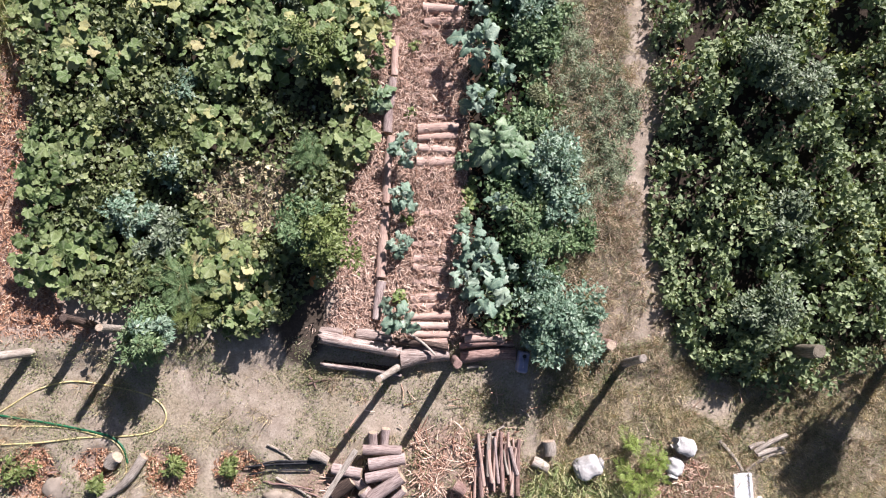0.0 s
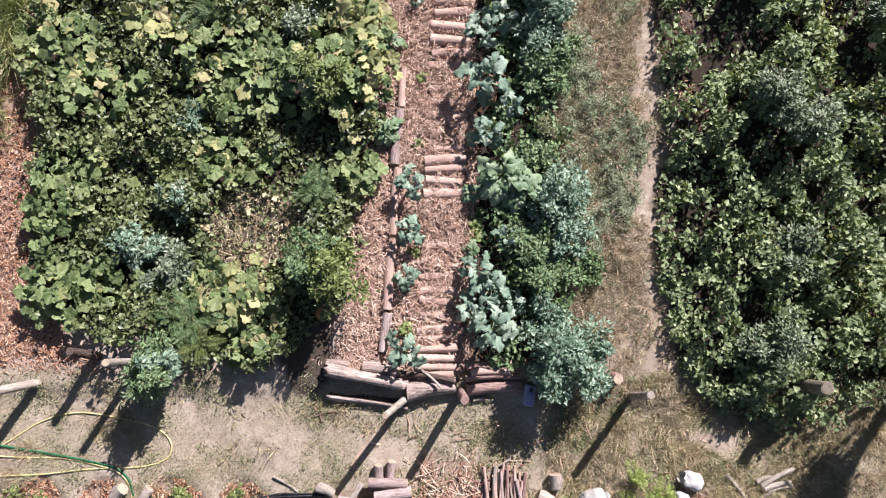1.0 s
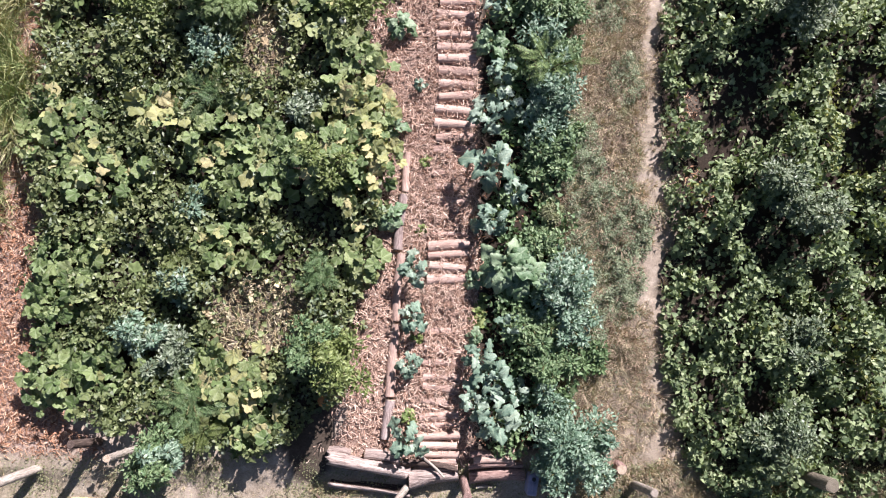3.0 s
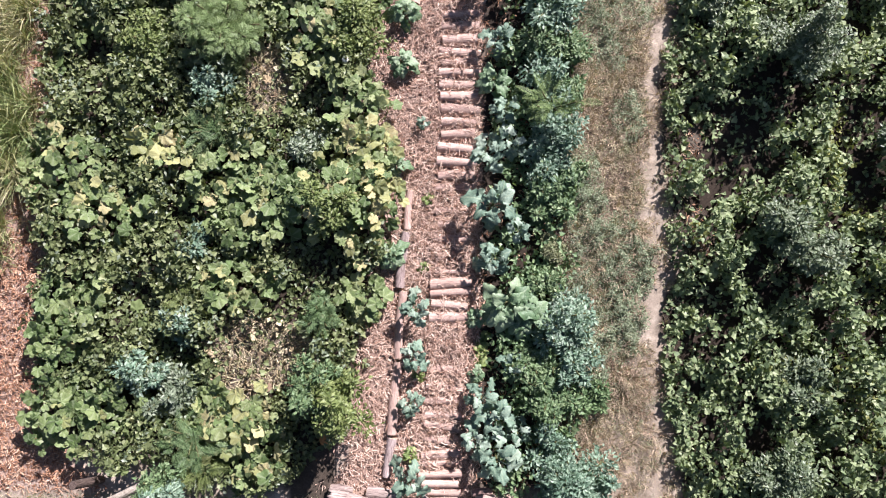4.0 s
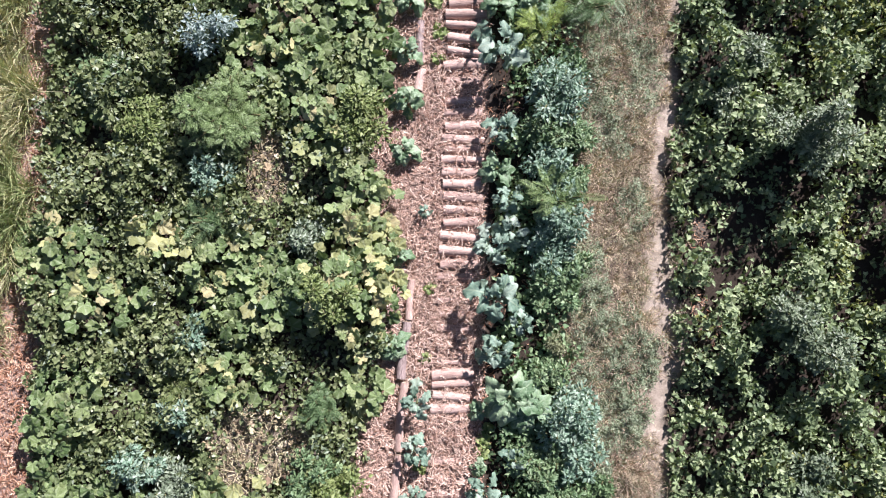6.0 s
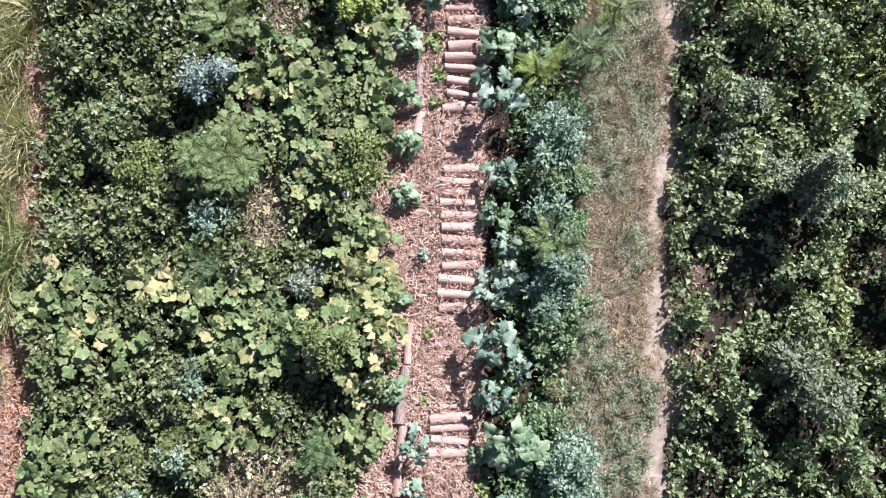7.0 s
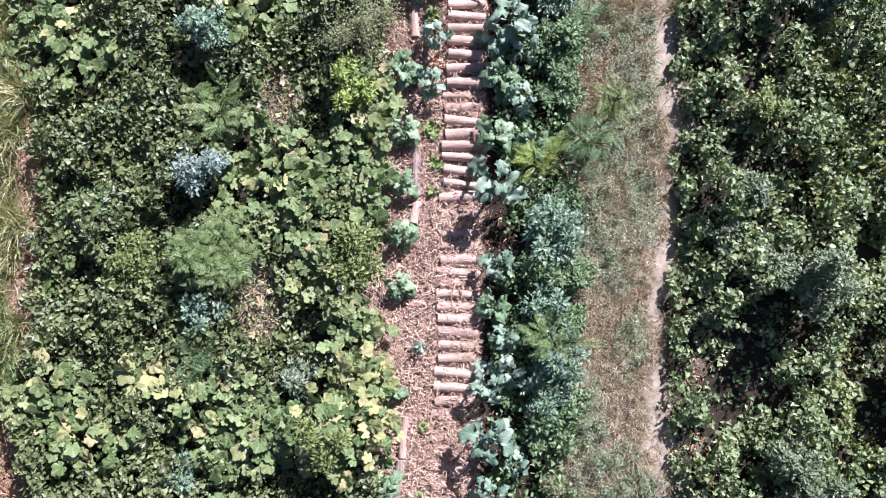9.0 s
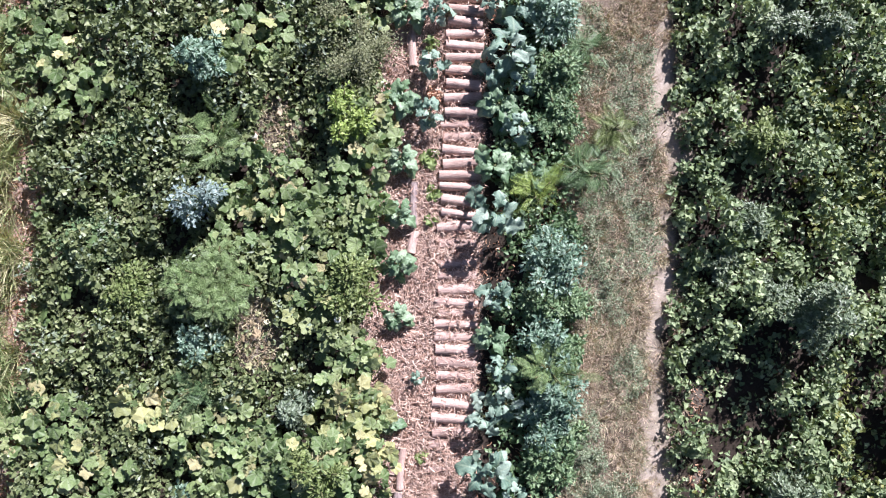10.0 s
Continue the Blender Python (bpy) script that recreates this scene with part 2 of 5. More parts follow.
PALEGOURD = plain_mat("pale_cream_gourd_skin", (0.55, 0.53, 0.42), (0.74, 0.71, 0.6), 8, 0.5, 0.1)
STONE = plain_mat("sandy_stone", (0.2, 0.165, 0.13), (0.36, 0.3, 0.245), 7, 0.9, 0.5, 0.2)


# ---- mesh helpers ----
def mesh_of(name, verts, faces, mat, smooth=False):
    """A mesh from arrays of points and triangles."""
    me = bpy.data.meshes.new(name)
    verts = np.asarray(verts, np.float32)
    faces = np.asarray(faces, np.int32)
    me.vertices.add(len(verts))
    me.vertices.foreach_set("co", verts.ravel())
    me.loops.add(faces.size)
    me.loops.foreach_set("vertex_index", faces.ravel())
    me.polygons.add(len(faces))
    me.polygons.foreach_set("loop_start", np.arange(len(faces), dtype=np.int32) * faces.shape[1])
    me.polygons.foreach_set("use_smooth", np.full(len(faces), smooth, dtype=bool))
    me.update(calc_edges=True)
    me.validate()
    me.materials.append(mat)
    return me


def part(name, bm, mat, parent=None, label="", smooth=False):
    """Link a bmesh or mesh as one object, under a thing where one is given."""
    if isinstance(bm, bmesh.types.BMesh):
        me = bpy.data.meshes.new(name)
        bm.to_mesh(me)
        bm.free()
        me.materials.append(mat)
        for p in me.polygons:
            p.use_smooth = smooth
    else:
        me = bm
    ob = new(name, me)
    ob.parent = parent
    if label:
        tagged(ob, label)
    return ob


def turns(yaw, pitch, roll):
    """Rotation matrices Rz(yaw) Rx(pitch) Ry(roll) for arrays of angles."""
    cy, sy, cp, sp, cr, sr = np.cos(yaw), np.sin(yaw), np.cos(pitch), np.sin(pitch), np.cos(roll), np.sin(roll)
    o, l = np.zeros_like(yaw), np.ones_like(yaw)
    rz = np.stack([np.stack([cy, -sy, o], -1), np.stack([sy, cy, o], -1), np.stack([o, o, l], -1)], -2)
    rx = np.stack([np.stack([l, o, o], -1), np.stack([o, cp, -sp], -1), np.stack([o, sp, cp], -1)], -2)
    ry = np.stack([np.stack([cr, o, sr], -1), np.stack([o, l, o], -1), np.stack([-sr, o, cr], -1)], -2)
    return rz @ rx @ ry


def spread(templates, pos, yaw, pitch, roll, scale):
    """Many turned and scaled copies of small templates as one pair of arrays."""
    pos = np.asarray(pos, float)
    scale = np.asarray(scale, float)
    if scale.ndim == 1:
        scale = np.repeat(scale[:, None], 3, 1)
    rot = turns(yaw, pitch, roll)
    pick = rng.integers(0, len(templates), len(pos))
    vs, fs, base = [], [], 0
    for k, (tv, tf) in enumerate(templates):
        sel = np.where(pick == k)[0]
        if not len(sel):
            continue
        v = np.einsum('nij,nkj->nki', rot[sel], tv[None] * scale[sel][:, None, :]) + pos[sel][:, None, :]
        f = tf[None] + (np.arange(len(sel)) * len(tv))[:, None, None] + base
        vs.append(v.reshape(-1, 3))
        fs.append(f.reshape(-1, 3))
        base += len(sel) * len(tv)
    return np.concatenate(vs), np.concatenate(fs)


# small leaf shapes: base at the origin, tip towards +y, upper side +z
def heart_leaf():
    v = [(0, 0, 0), (-0.42, -0.1, 0.10), (-0.5, 0.3, 0.13), (-0.22, 0.7, 0.06), (0, 1.0, -0.12),
         (0.22, 0.7, 0.06), (0.5, 0.3, 0.13), (0.42, -0.1, 0.10), (0, 0.45, 0)]
    f = [(8, 0, 7), (8, 7, 6), (8, 6, 5), (8, 5, 4), (8, 4, 3), (8, 3, 2), (8, 2, 1), (8, 1, 0)]
    return np.array(v, float), np.array(f)


def lance_leaf(w=0.22, droop=-0.15):
    v = [(0, 0, 0), (-w, 0.4, 0.06), (w, 0.4, 0.06), (0, 0.45, -0.02), (0, 1, droop)]
    f = [(0, 3, 1), (0, 2, 3), (3, 4, 1), (3, 2, 4)]
    return np.array(v, float), np.array(f)


def pumpkin_leaf(seed):
    """Broad five-lobed leaf, dished in the middle and raised between its ribs, with an uneven rim and a notch at the stalk."""
    r = np.random.default_rng(seed)
    n = 24
    v, f = [(0, 0.12, -0.05)], []
    for k in range(n + 1):
        a = -math.pi / 2 + 0.24 + (2 * math.pi - 0.48) * k / n
        ray = abs(math.cos(2.5 * (a - math.pi / 2)))
        lobe = 0.36 + 0.15 * ray ** 0.8 + r.uniform(-0.03, 0.03)
        mid = 0.25
        ripple = 0.05 * math.sin(2 * a + seed) + 0.035 * math.sin(5 * a + 2 * seed)
        v.append((mid * math.cos(a), 0.3 + mid * math.sin(a), 0.05 - 0.035 * ray + 0.4 * ripple))
        v.append((lobe * math.cos(a), 0.38 + lobe * math.sin(a), 0.035 - 0.05 * ray + ripple + r.uniform(-0.035, 0.025)))
    for k in range(n):
        a0, b0, a1, b1 = 1 + 2 * k, 2 + 2 * k, 3 + 2 * k, 4 + 2 * k
        f += [(0, a0, a1), (a0, b0, b1), (a0, b1, a1)]
    return np.array(v, float), np.array(f)


def kale_leaf(seed, wide=0.5, frill=0.09, cup=0.1, lobes=0.3, stalk=0.36):
    """Leaf on a bare stalk: broad blade folded on its midrib, its rim lobed and frilled, arching over to a blunt tip."""
    r = np.random.default_rng(seed)
    rows, cols = 16, 9
    v, f = [], []
    ph, kink = r.uniform(0, 6.28), r.uniform(-0.1, 0.1)
    for i in range(rows):
        t = i / (rows - 1)
        on = t > stalk
        u = max(0.0, (t - stalk) / (1 - stalk))
        w = 0.055 if not on else max(0.055, wide * math.sin(math.pi * min(0.93, 0.12 + 0.81 * u ** 1.15)) ** 0.55)
        z = 0.36 * math.sin(t * 2.0) - 0.46 * t * t
        for j in range(cols):
            q = j / (cols - 1) * 2 - 1
            rim = abs(q) ** 3
            side = 1 + rim * on * (lobes * math.sin(11 * t + ph + (1.3 if q > 0 else 0)) + 0.5 * lobes * math.sin(27 * t + 2 * ph + q) + r.uniform(-0.06, 0.06))
            v.append((q * w * 0.5 * side + kink * t * t, t - 0.1 * on * q * q * u + rim * r.uniform(-0.02, 0.02),
                      z + cup * abs(q) * on * (1 - 0.5 * u) + rim * frill * on * math.sin(19 * t + 3 * q + seed) + 0.02 * on * math.sin(9 * t + 5 * q + ph)))
    for i in range(rows - 1):
        for j in range(cols - 1):
            a = i * cols + j
            f += [(a, a + 1, a + cols + 1), (a, a + cols + 1, a + cols)]
    return np.array(v, float), np.array(f)


def frond(n=19, leaflet=0.22, width=0.014):
    """Feathery leaf: a thin rib with pairs of narrow leaflets."""
    v, f = [(-0.008, 0, 0), (0.008, 0, 0), (0, 1, -0.22)], [(0, 1, 2)]
    for k in range(n):
        t = 0.14 + 0.84 * k / (n - 1)
        ln = leaflet * math.sin(math.pi * min(0.97, 0.2 + 0.75 * t)) + 0.03
        z = -0.22 * t * t
        for s in (-1, 1):
            i = len(v)
            v += [(0, t - 0.01, z), (0, t + 0.01, z), (s * ln * 0.55, t + ln * 0.3 + width, z + 0.03), (s * ln, t + ln * 0.42, z - 0.03), (s * ln * 0.55, t + ln * 0.3 - width, z + 0.03)]
            tri = [(i, i + 4, i + 2), (i, i + 2, i + 1), (i + 4, i + 3, i + 2)]
            f += tri if s > 0 else [(a, c, b) for a, b, c in tri]
    return np.array(v, float), np.array(f)


def blade():
    v = [(-0.5, 0, 0), (0.5, 0, 0), (-0.4, 0.5, 0.06), (0.4, 0.5, 0.06), (0, 1, -0.06)]
    return np.array(v, float), np.array([(0, 1, 3), (0, 3, 2), (2, 3, 4)])


def sliver(seed):
    """A splinter of wood or curl of straw: a thin bent ridge, open below."""
    r = np.random.default_rng(seed)
    b = r.uniform(-0.9, 0.9)
    v = []
    for t, bend in ((0, 0), (0.5, b), (1, 0)):
        w = 0.5 * r.uniform(0.55, 1.0)
        v += [(-w + bend, t - 0.5, 0), (r.uniform(-0.3, 0.3) * w + bend, t - 0.5, 0.9), (w + bend, t - 0.5, 0)]
    f = []
    for k in (0, 3):
        for a in (k, k + 1):
            f += [(a, a + 1, a + 4), (a, a + 4, a + 3)]
    return np.array(v, float), np.array(f)


HEART = [heart_leaf()]
LANCE = [lance_leaf(), lance_leaf(0.3, -0.25)]
PUMPKIN_LEAVES = [pumpkin_leaf(k) for k in range(6)]
FERN = [frond(17, 0.22, 0.012)]
TINY = [frond(9, 0.27, 0.034)]
BLADE = [blade()]
SLIVERS = [sliver(k) for k in range(6)]


def wave(x, y, scale, seed=0.0):
    """Smooth noise over the ground plan, about -1 to 1 (arrays)."""
    x, y = np.asarray(x, float) / scale, np.asarray(y, float) / scale
    s = np.zeros_like(x)
    for k, (a, b, c, g) in enumerate(((1.0, 0.35, 0.3, 1.0), (-0.6, 1.1, 1.9, 0.9), (1.7, -0.8, 4.1, 0.6), (0.9, 1.9, 2.2, 0.55), (-2.3, 1.3, 5.3, 0.35), (2.9, 2.1, 0.7, 0.3))):
        s = s + g * np.sin(a * x * 2.1 + b * y * 2.1 + c + seed * (k + 1.7))
    return s / 2.4


# ---- the plan ----
def left_bed_edges(y):
    """West and east edges of the pumpkin and vine bed at y."""
    y = np.asarray(y, float)
    west = np.interp(y, [0.4, 0.9, 1.5, 2.3, 3.6, 5.0, 8.0, 12.0, 20.0], [-4.9, -5.95, -6.35, -6.5, -6.6, -6.65, -6.5, -6.9, -7.1])
    east = np.interp(y, [0.4, 0.8, 1.6, 2.4, 3.6, 4.4, 5.6, 6.6, 7.6, 9.0, 10.5, 13.0, 20.0], [-2.6, -2.35, -1.7, -1.45, -1.3, -1.05, -1.05, -1.25, -1.35, -1.3, -1.2, -1.05, -1.0])
    return west, east


def left_bed_south(x):
    """South edge of the same bed at x."""
    return np.interp(np.asarray(x, float), [-7.0, -6.0, -5.5, -4.6, -4.1, -3.6, -2.7, -2.4], [1.5, 1.25, 1.05, 0.92, 0.62, 0.6, 0.55, 0.8])


def right_bed_west(y):
    return np.interp(np.asarray(y, float), [-0.3, 0.0, 0.3, 0.8, 1.4, 2.0, 2.5, 3.2, 3.9, 4.4, 4.6, 5.4, 7.0, 7.8, 8.4, 9.0, 9.5, 10.0, 10.6, 11.3, 13.0, 20.0],
                     [4.8, 4.3, 3.9, 3.56, 3.47, 3.36, 3.31, 3.28, 3.4, 3.6, 3.42, 3.31, 3.28, 3.39, 3.44, 3.38, 3.3, 3.6, 3.42, 3.36, 3.38, 3.4])


def ground_z(x, y):
    z = 0.02 * wave(x, y, 1.7, 2) + 0.012 * wave(x, y, 0.45, 5)
    front = np.clip((0.3 - np.asarray(y, float)) / 0.25, 0, 1)
    pits = near(x, y, MULCH_RINGS) if np.ndim(x) else near(np.array([x]), np.array([y]), MULCH_RINGS)[0]
    return z - 0.09 * front - 0.02 - 0.07 * pits


def near(x, y, spots):
    """Softly 1 inside any of the (x, y, rx, ry) ellipses, 0 well outside."""
    m = np.zeros_like(np.asarray(x, float))
    for cx, cy, rx, ry in spots:
        d = np.sqrt(((x - cx) / rx) ** 2 + ((y - cy) / ry) ** 2) + 0.18 * wave(x, y, 0.4, cx)
        m = np.maximum(m, np.clip((1.15 - d) / 0.3, 0, 1))
    return m


# centre, half axes and share of yellow leaves
PUMPKIN_PLOTS = [(-6.20, 10.86, 0.83, 0.57, 0.05), (-6.50, 11.56, 0.52, 0.35, 0.05), (-3.29, 11.66, 0.65, 0.52, 0.15), (-2.85, 9.12, 0.83, 0.83, 0.12), (-1.48, 9.42, 0.42, 0.96, 0.03), (-2.10, 7.59, 0.39, 0.35, 0.10),
                 (-1.56, 6.63, 0.54, 0.45, 0.05), (-1.45, 5.87, 0.55, 0.45, 0.6, 0.06), (-1.42, 5.16, 0.52, 0.5, 0.6, 0.2), (-6.16, 5.55, 0.74, 0.52, 0.1), (-5.46, 4.94, 0.70, 0.39, 0.1), (-3.03, 5.04, 0.83, 0.52, 0.08),
                 (-1.83, 4.85, 0.4, 0.4, 0.15, 0.25), (-4.67, 5.96, 0.42, 0.25, 0.45)]
PUMPKIN_PLOTS += [(-1.31, 10.27, 0.36, 0.5, 0.12), (-2.35, 8.25, 0.6, 0.45, 0.08), (-1.5, 8.5, 0.3, 0.5, 0.03), (-5.89, 3.64, 0.52, 0.39, 0.05), (-6.04, 2.87, 0.48, 0.39, 0.05), (-5.41, 1.94, 0.65, 0.35, 0.05), (-3.32, 3.77, 0.57, 0.35, 0.15), (-3.39, 5.3, 0.78, 0.60, 0.08),
                  (-2.16, 5.3, 0.52, 0.30, 0.02, 0.25), (-6.02, 1.79, 0.5, 0.57, 0.05), (-3.77, 1.45, 0.48, 0.52, 0.15, -0.05), (-3.1, 1.22, 0.5, 0.5, 0.2, 0.0), (-3.52, 2.02, 0.52, 0.30, 0.25), (-3.2, 1.7, 0.5, 0.35, 0.26, 0.05), (-1.44, 3.7, 0.30, 0.45, 0.05), (-1.5, 12.3, 0.5, 0.5, 0.1)]
PUMPKIN_SPOTS = [p[:4] for p in PUMPKIN_PLOTS]
DRY_SPOTS = [(-2.95, 2.75, 0.86, 0.6), (-3.3, 2.25, 0.48, 0.26), (-3.00, 7.04, 0.4, 0.6), (-2.82, 10.28, 0.34, 0.5)]
# shaded hollows: leaves lowered and thinned so the blackened soil shows as shade
DARK_SPOTS = [(-2.16, 4.38, 0.57, 0.57), (-2.41, 3.66, 0.44, 0.35), (-4.10, 4.94, 0.35, 0.22), (-5.04, 3.60, 0.35, 0.26), (-4.33, 2.72, 0.39, 0.31), (-2.27, 9.72, 0.22, 0.58), (-2.17, 6.73, 0.39, 0.31), (-6.57, 10.65, 0.31, 0.26),
              (-4.13, 10.54, 0.3, 0.2), (-2.29, 5.75, 0.31, 0.22), (-5.86, 8.74, 0.26, 0.26), (-4.22, 8.5, 0.26, 0.35), (-5.61, 7.39, 0.31, 0.26), (-2.99, 7.36, 0.22, 0.17), (-2.22, 1.05, 0.3, 0.75)]
RIGHT_DARK = [(4.22, 5.60, 0.43, 0.35), (3.68, 5.20, 0.30, 0.17), (4.96, 4.13, 0.43, 0.39), (4.02, 3.64, 0.35, 0.22), (3.84, 2.97, 0.26, 0.26), (6.36, 5.44, 0.48, 0.39), (6.51, 3.74, 0.35, 0.30), (4.71, 1.62, 0.26, 0.39), (6.46, 0.57, 0.35, 0.17),
              (4.63, 10.89, 0.35, 0.61), (5.20, 11.89, 0.43, 0.35), (3.58, 10.03, 0.26, 0.17), (4.50, 9.48, 0.35, 0.30), (5.20, 9.33, 0.30, 0.26), (5.02, 7.08, 0.61, 0.39), (4.50, 6.39, 0.61, 0.43), (4.65, 5.95, 0.6, 0.35), (3.82, 6.13, 0.35, 0.35), (6.23, 8.23, 0.22, 0.52),
              (6.22, 6.86, 0.30, 0.35), (6.4, 6.3, 0.43, 0.5)]
BARE_SPOTS = [(3.93, 4.62, 0.14, 0.2), (3.8, 6.22, 0.12, 0.26), (3.85, 5.0, 0.12, 0.12)]
TRACK_SPOTS = [(2.55, 1.55, 0.4, 0.45), (3.12, 4.6, 0.2, 0.9), (3.1, 2.9, 0.3, 0.5), (3.15, 6.4, 0.14, 0.8), (3.12, 8.0, 0.14, 0.6), (3.0, 0.9, 0.42, 0.6), (2.7, 0.55, 0.5, 0.4), (3.25, 2.5, 0.22, 0.6), (3.2, 3.6, 0.12, 0.5), (3.4, 9.9, 0.15, 0.35), (3.2, 1.7, 0.25, 0.5)]
TALL_EDGE = [(-5.2, 1.4, 0.9, 0.4)]
PALE_SPOTS = [(4.25, -0.45, 0.5, 0.3), (4.82, -1.85, 0.24, 0.35), (-3.0, -0.5, 0.9, 0.35), (-2.9, 0.25, 0.7, 0.3), (-0.9, -0.75, 0.5, 0.25)]
GREY_SPOTS = [(2.45, 3.9, 0.65, 1.1), (2.2, 9.0, 0.3, 1.2), (2.7, 10.5, 0.4, 1.4), (2.3, 8.0, 0.5, 0.6), (2.05, 5.3, 0.3, 0.8), (2.75, 6.6, 0.3, 0.4), (2.0, 11.6, 0.35, 0.8), (2.9, 8.7, 0.3, 0.6), (2.1, 2.6, 0.3, 0.6)]
MULCH_RINGS = [(-6.5, -1.65, 0.47, 0.4), (-5.45, -1.5, 0.35, 0.26), (-4.25, -1.55, 0.4, 0.36), (-3.2, -1.55, 0.35, 0.33)]

# ---- ground: one sheet out to the horizon ----
gx = np.unique(np.round(np.concatenate([np.linspace(-9, 9, 226), [-600, -250, -100, -45, -24, -15, -11, 11, 15, 24, 45, 100, 250, 600]]), 3))
gy = np.unique(np.round(np.concatenate([np.linspace(-4, 15, 238), [-600, -250, -100, -45, -22, -12, -7, 18, 24, 34, 60, 120, 280, 600]]), 3))
GX, GY = np.meshgrid(gx, gy, indexing="ij")
far = np.clip((np.maximum(np.abs(GX) - 9, np.maximum(-4 - GY, GY - 15))) / 30, 0, 1)
GZ = ground_z(GX, GY) * (1 - far)
nx, ny = GX.shape
idx = np.arange(nx * ny).reshape(nx, ny)
quads = np.stack([idx[:-1, :-1], idx[1:, :-1], idx[1:, 1:], idx[:-1, 1:]], -1).reshape(-1, 4)

m_soil, nt, b = material("garden_ground", 0.95, 0.15)


def zone(nt, name):
    n = nt.nodes.new("ShaderNodeAttribute")
    n.attribute_name = name
    return n.outputs["Fac"]


fine, mid_n, big_n, grit = tex(nt, 30, 6, 0.7), tex(nt, 5, 5), tex(nt, 0.9, 4), tex(nt, 160, 3, 0.7)
soil = ramp(nt, mid_n, [(0.3, (0.33, 0.265, 0.21)), (0.52, (0.465, 0.385, 0.315)), (0.75, (0.6, 0.51, 0.43))])
soil = mix(nt, 0.55, soil, ramp(nt, fine, [(0.32, (0.45, 0.42, 0.38)), (0.6, (1, 1, 1))]), 'MULTIPLY')
soil = mix(nt, 0.4, soil, ramp(nt, grit, [(0.35, (0.5, 0.47, 0.43)), (0.6, (1, 1, 1))]), 'MULTIPLY')
soil = mix(nt, 0.45, soil, ramp(nt, big_n, [(0.35, (0.58, 0.6, 0.5)), (0.6, (1, 1, 1))]), 'MULTIPLY')
turf = ramp(nt, fine, [(0.3, (0.06, 0.046, 0.034)), (0.52, (0.19, 0.145, 0.108)), (0.75, (0.38, 0.3, 0.235))])
worn = ramp(nt, fine, [(0.3, (0.115, 0.097, 0.063)), (0.5, (0.325, 0.27, 0.186)), (0.75, (0.53, 0.445, 0.34))])
mulchc = ramp(nt, fine, [(0.3, (0.13, 0.082, 0.062)), (0.55, (0.36, 0.25, 0.2)), (0.75, (0.58, 0.44, 0.365))])
# dark bed soil, blackened further to stand for shade under the leaves
shaded_bedc = ramp(nt, fine, [(0.3, (0.022, 0.017, 0.013)), (0.6, (0.05, 0.037, 0.028)), (0.8, (0.1, 0.074, 0.058))])
c = mix(nt, zone(nt, "turf"), soil, turf)
c = mix(nt, zone(nt, "lawn"), c, worn)
c = mix(nt, zone(nt, "mulch"), c, mulchc)
c = mix(nt, zone(nt, "bed"), c, shaded_bedc)
nt.links.new(c, b.inputs["Base Color"])
bump(nt, b, grit, 0.5, 0.008)

west, east = left_bed_edges(GY)
rough_edge = 0.12 * wave(GX, GY, 0.35, 3)
in_left = np.clip((GX - west + rough_edge) / 0.2, 0, 1) * np.clip((east - GX + rough_edge) / 0.2, 0, 1) * np.clip((GY - left_bed_south(GX) + rough_edge) / 0.2, 0, 1)
rw = right_bed_west(GY)
in_right = np.clip((GX - rw + 0.05 + rough_edge) / 0.15, 0, 1) * np.clip((GY + 0.3 - np.clip(GX - 6, 0, 1) * 0.5 + rough_edge) / 0.2, 0, 1) * np.clip((9.2 - GX) / 0.2, 0, 1)
kale_bed = np.clip((GX - 0.35) / 0.1, 0, 1) * np.clip((1.9 - GX + rough_edge) / 0.3, 0, 1) * np.clip((GY - 0.55) / 0.2, 0, 1)
dry = near(GX, GY, DRY_SPOTS)
# bed zone: its near-black colour carries the shade below the canopy
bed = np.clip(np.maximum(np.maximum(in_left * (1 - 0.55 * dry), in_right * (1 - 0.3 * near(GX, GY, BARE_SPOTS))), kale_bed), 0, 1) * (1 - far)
# dark soil and the bush's shadow painted on at the bed's south-east corner
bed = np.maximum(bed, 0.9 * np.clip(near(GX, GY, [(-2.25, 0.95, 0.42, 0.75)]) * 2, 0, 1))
mulch = np.clip((west + 0.25 - GX) / 0.3, 0, 1) * np.clip((GY - 0.45 - 0.3 * rough_edge) / 0.3, 0, 1) * np.clip((6.0 - GY) / 2, 0.85, 1)
mulch = np.maximum(mulch, np.clip((GX + 2.0 + 2 * rough_edge) / 0.3, 0, 1) * np.clip((0.5 - GX) / 0.2, 0, 1) * np.clip((GY - 0.35) / 0.2, 0, 1))
mulch = np.maximum(mulch, near(GX, GY, MULCH_RINGS))
mulch = np.maximum(mulch, 0.8 * near(GX, GY, [(0.3, -1.4, 0.9, 0.6), (3.7, -1.7, 0.8, 0.35), (-1.3, -1.8, 1.1, 0.5)])) * (1 - far)
strip = (1 - 0.8 * near(GX, GY, TRACK_SPOTS)) * np.clip((GX - 1.7) / 0.3, 0, 1) * np.clip((rw - 0.2 - GX + 0.15 * wave(GX, GY, 0.7, 1)) / 0.25, 0, 1) * np.clip((GY - 0.2) / 0.4, 0, 1)
front = np.clip((0.5 - GY) / 0.3, 0, 1)
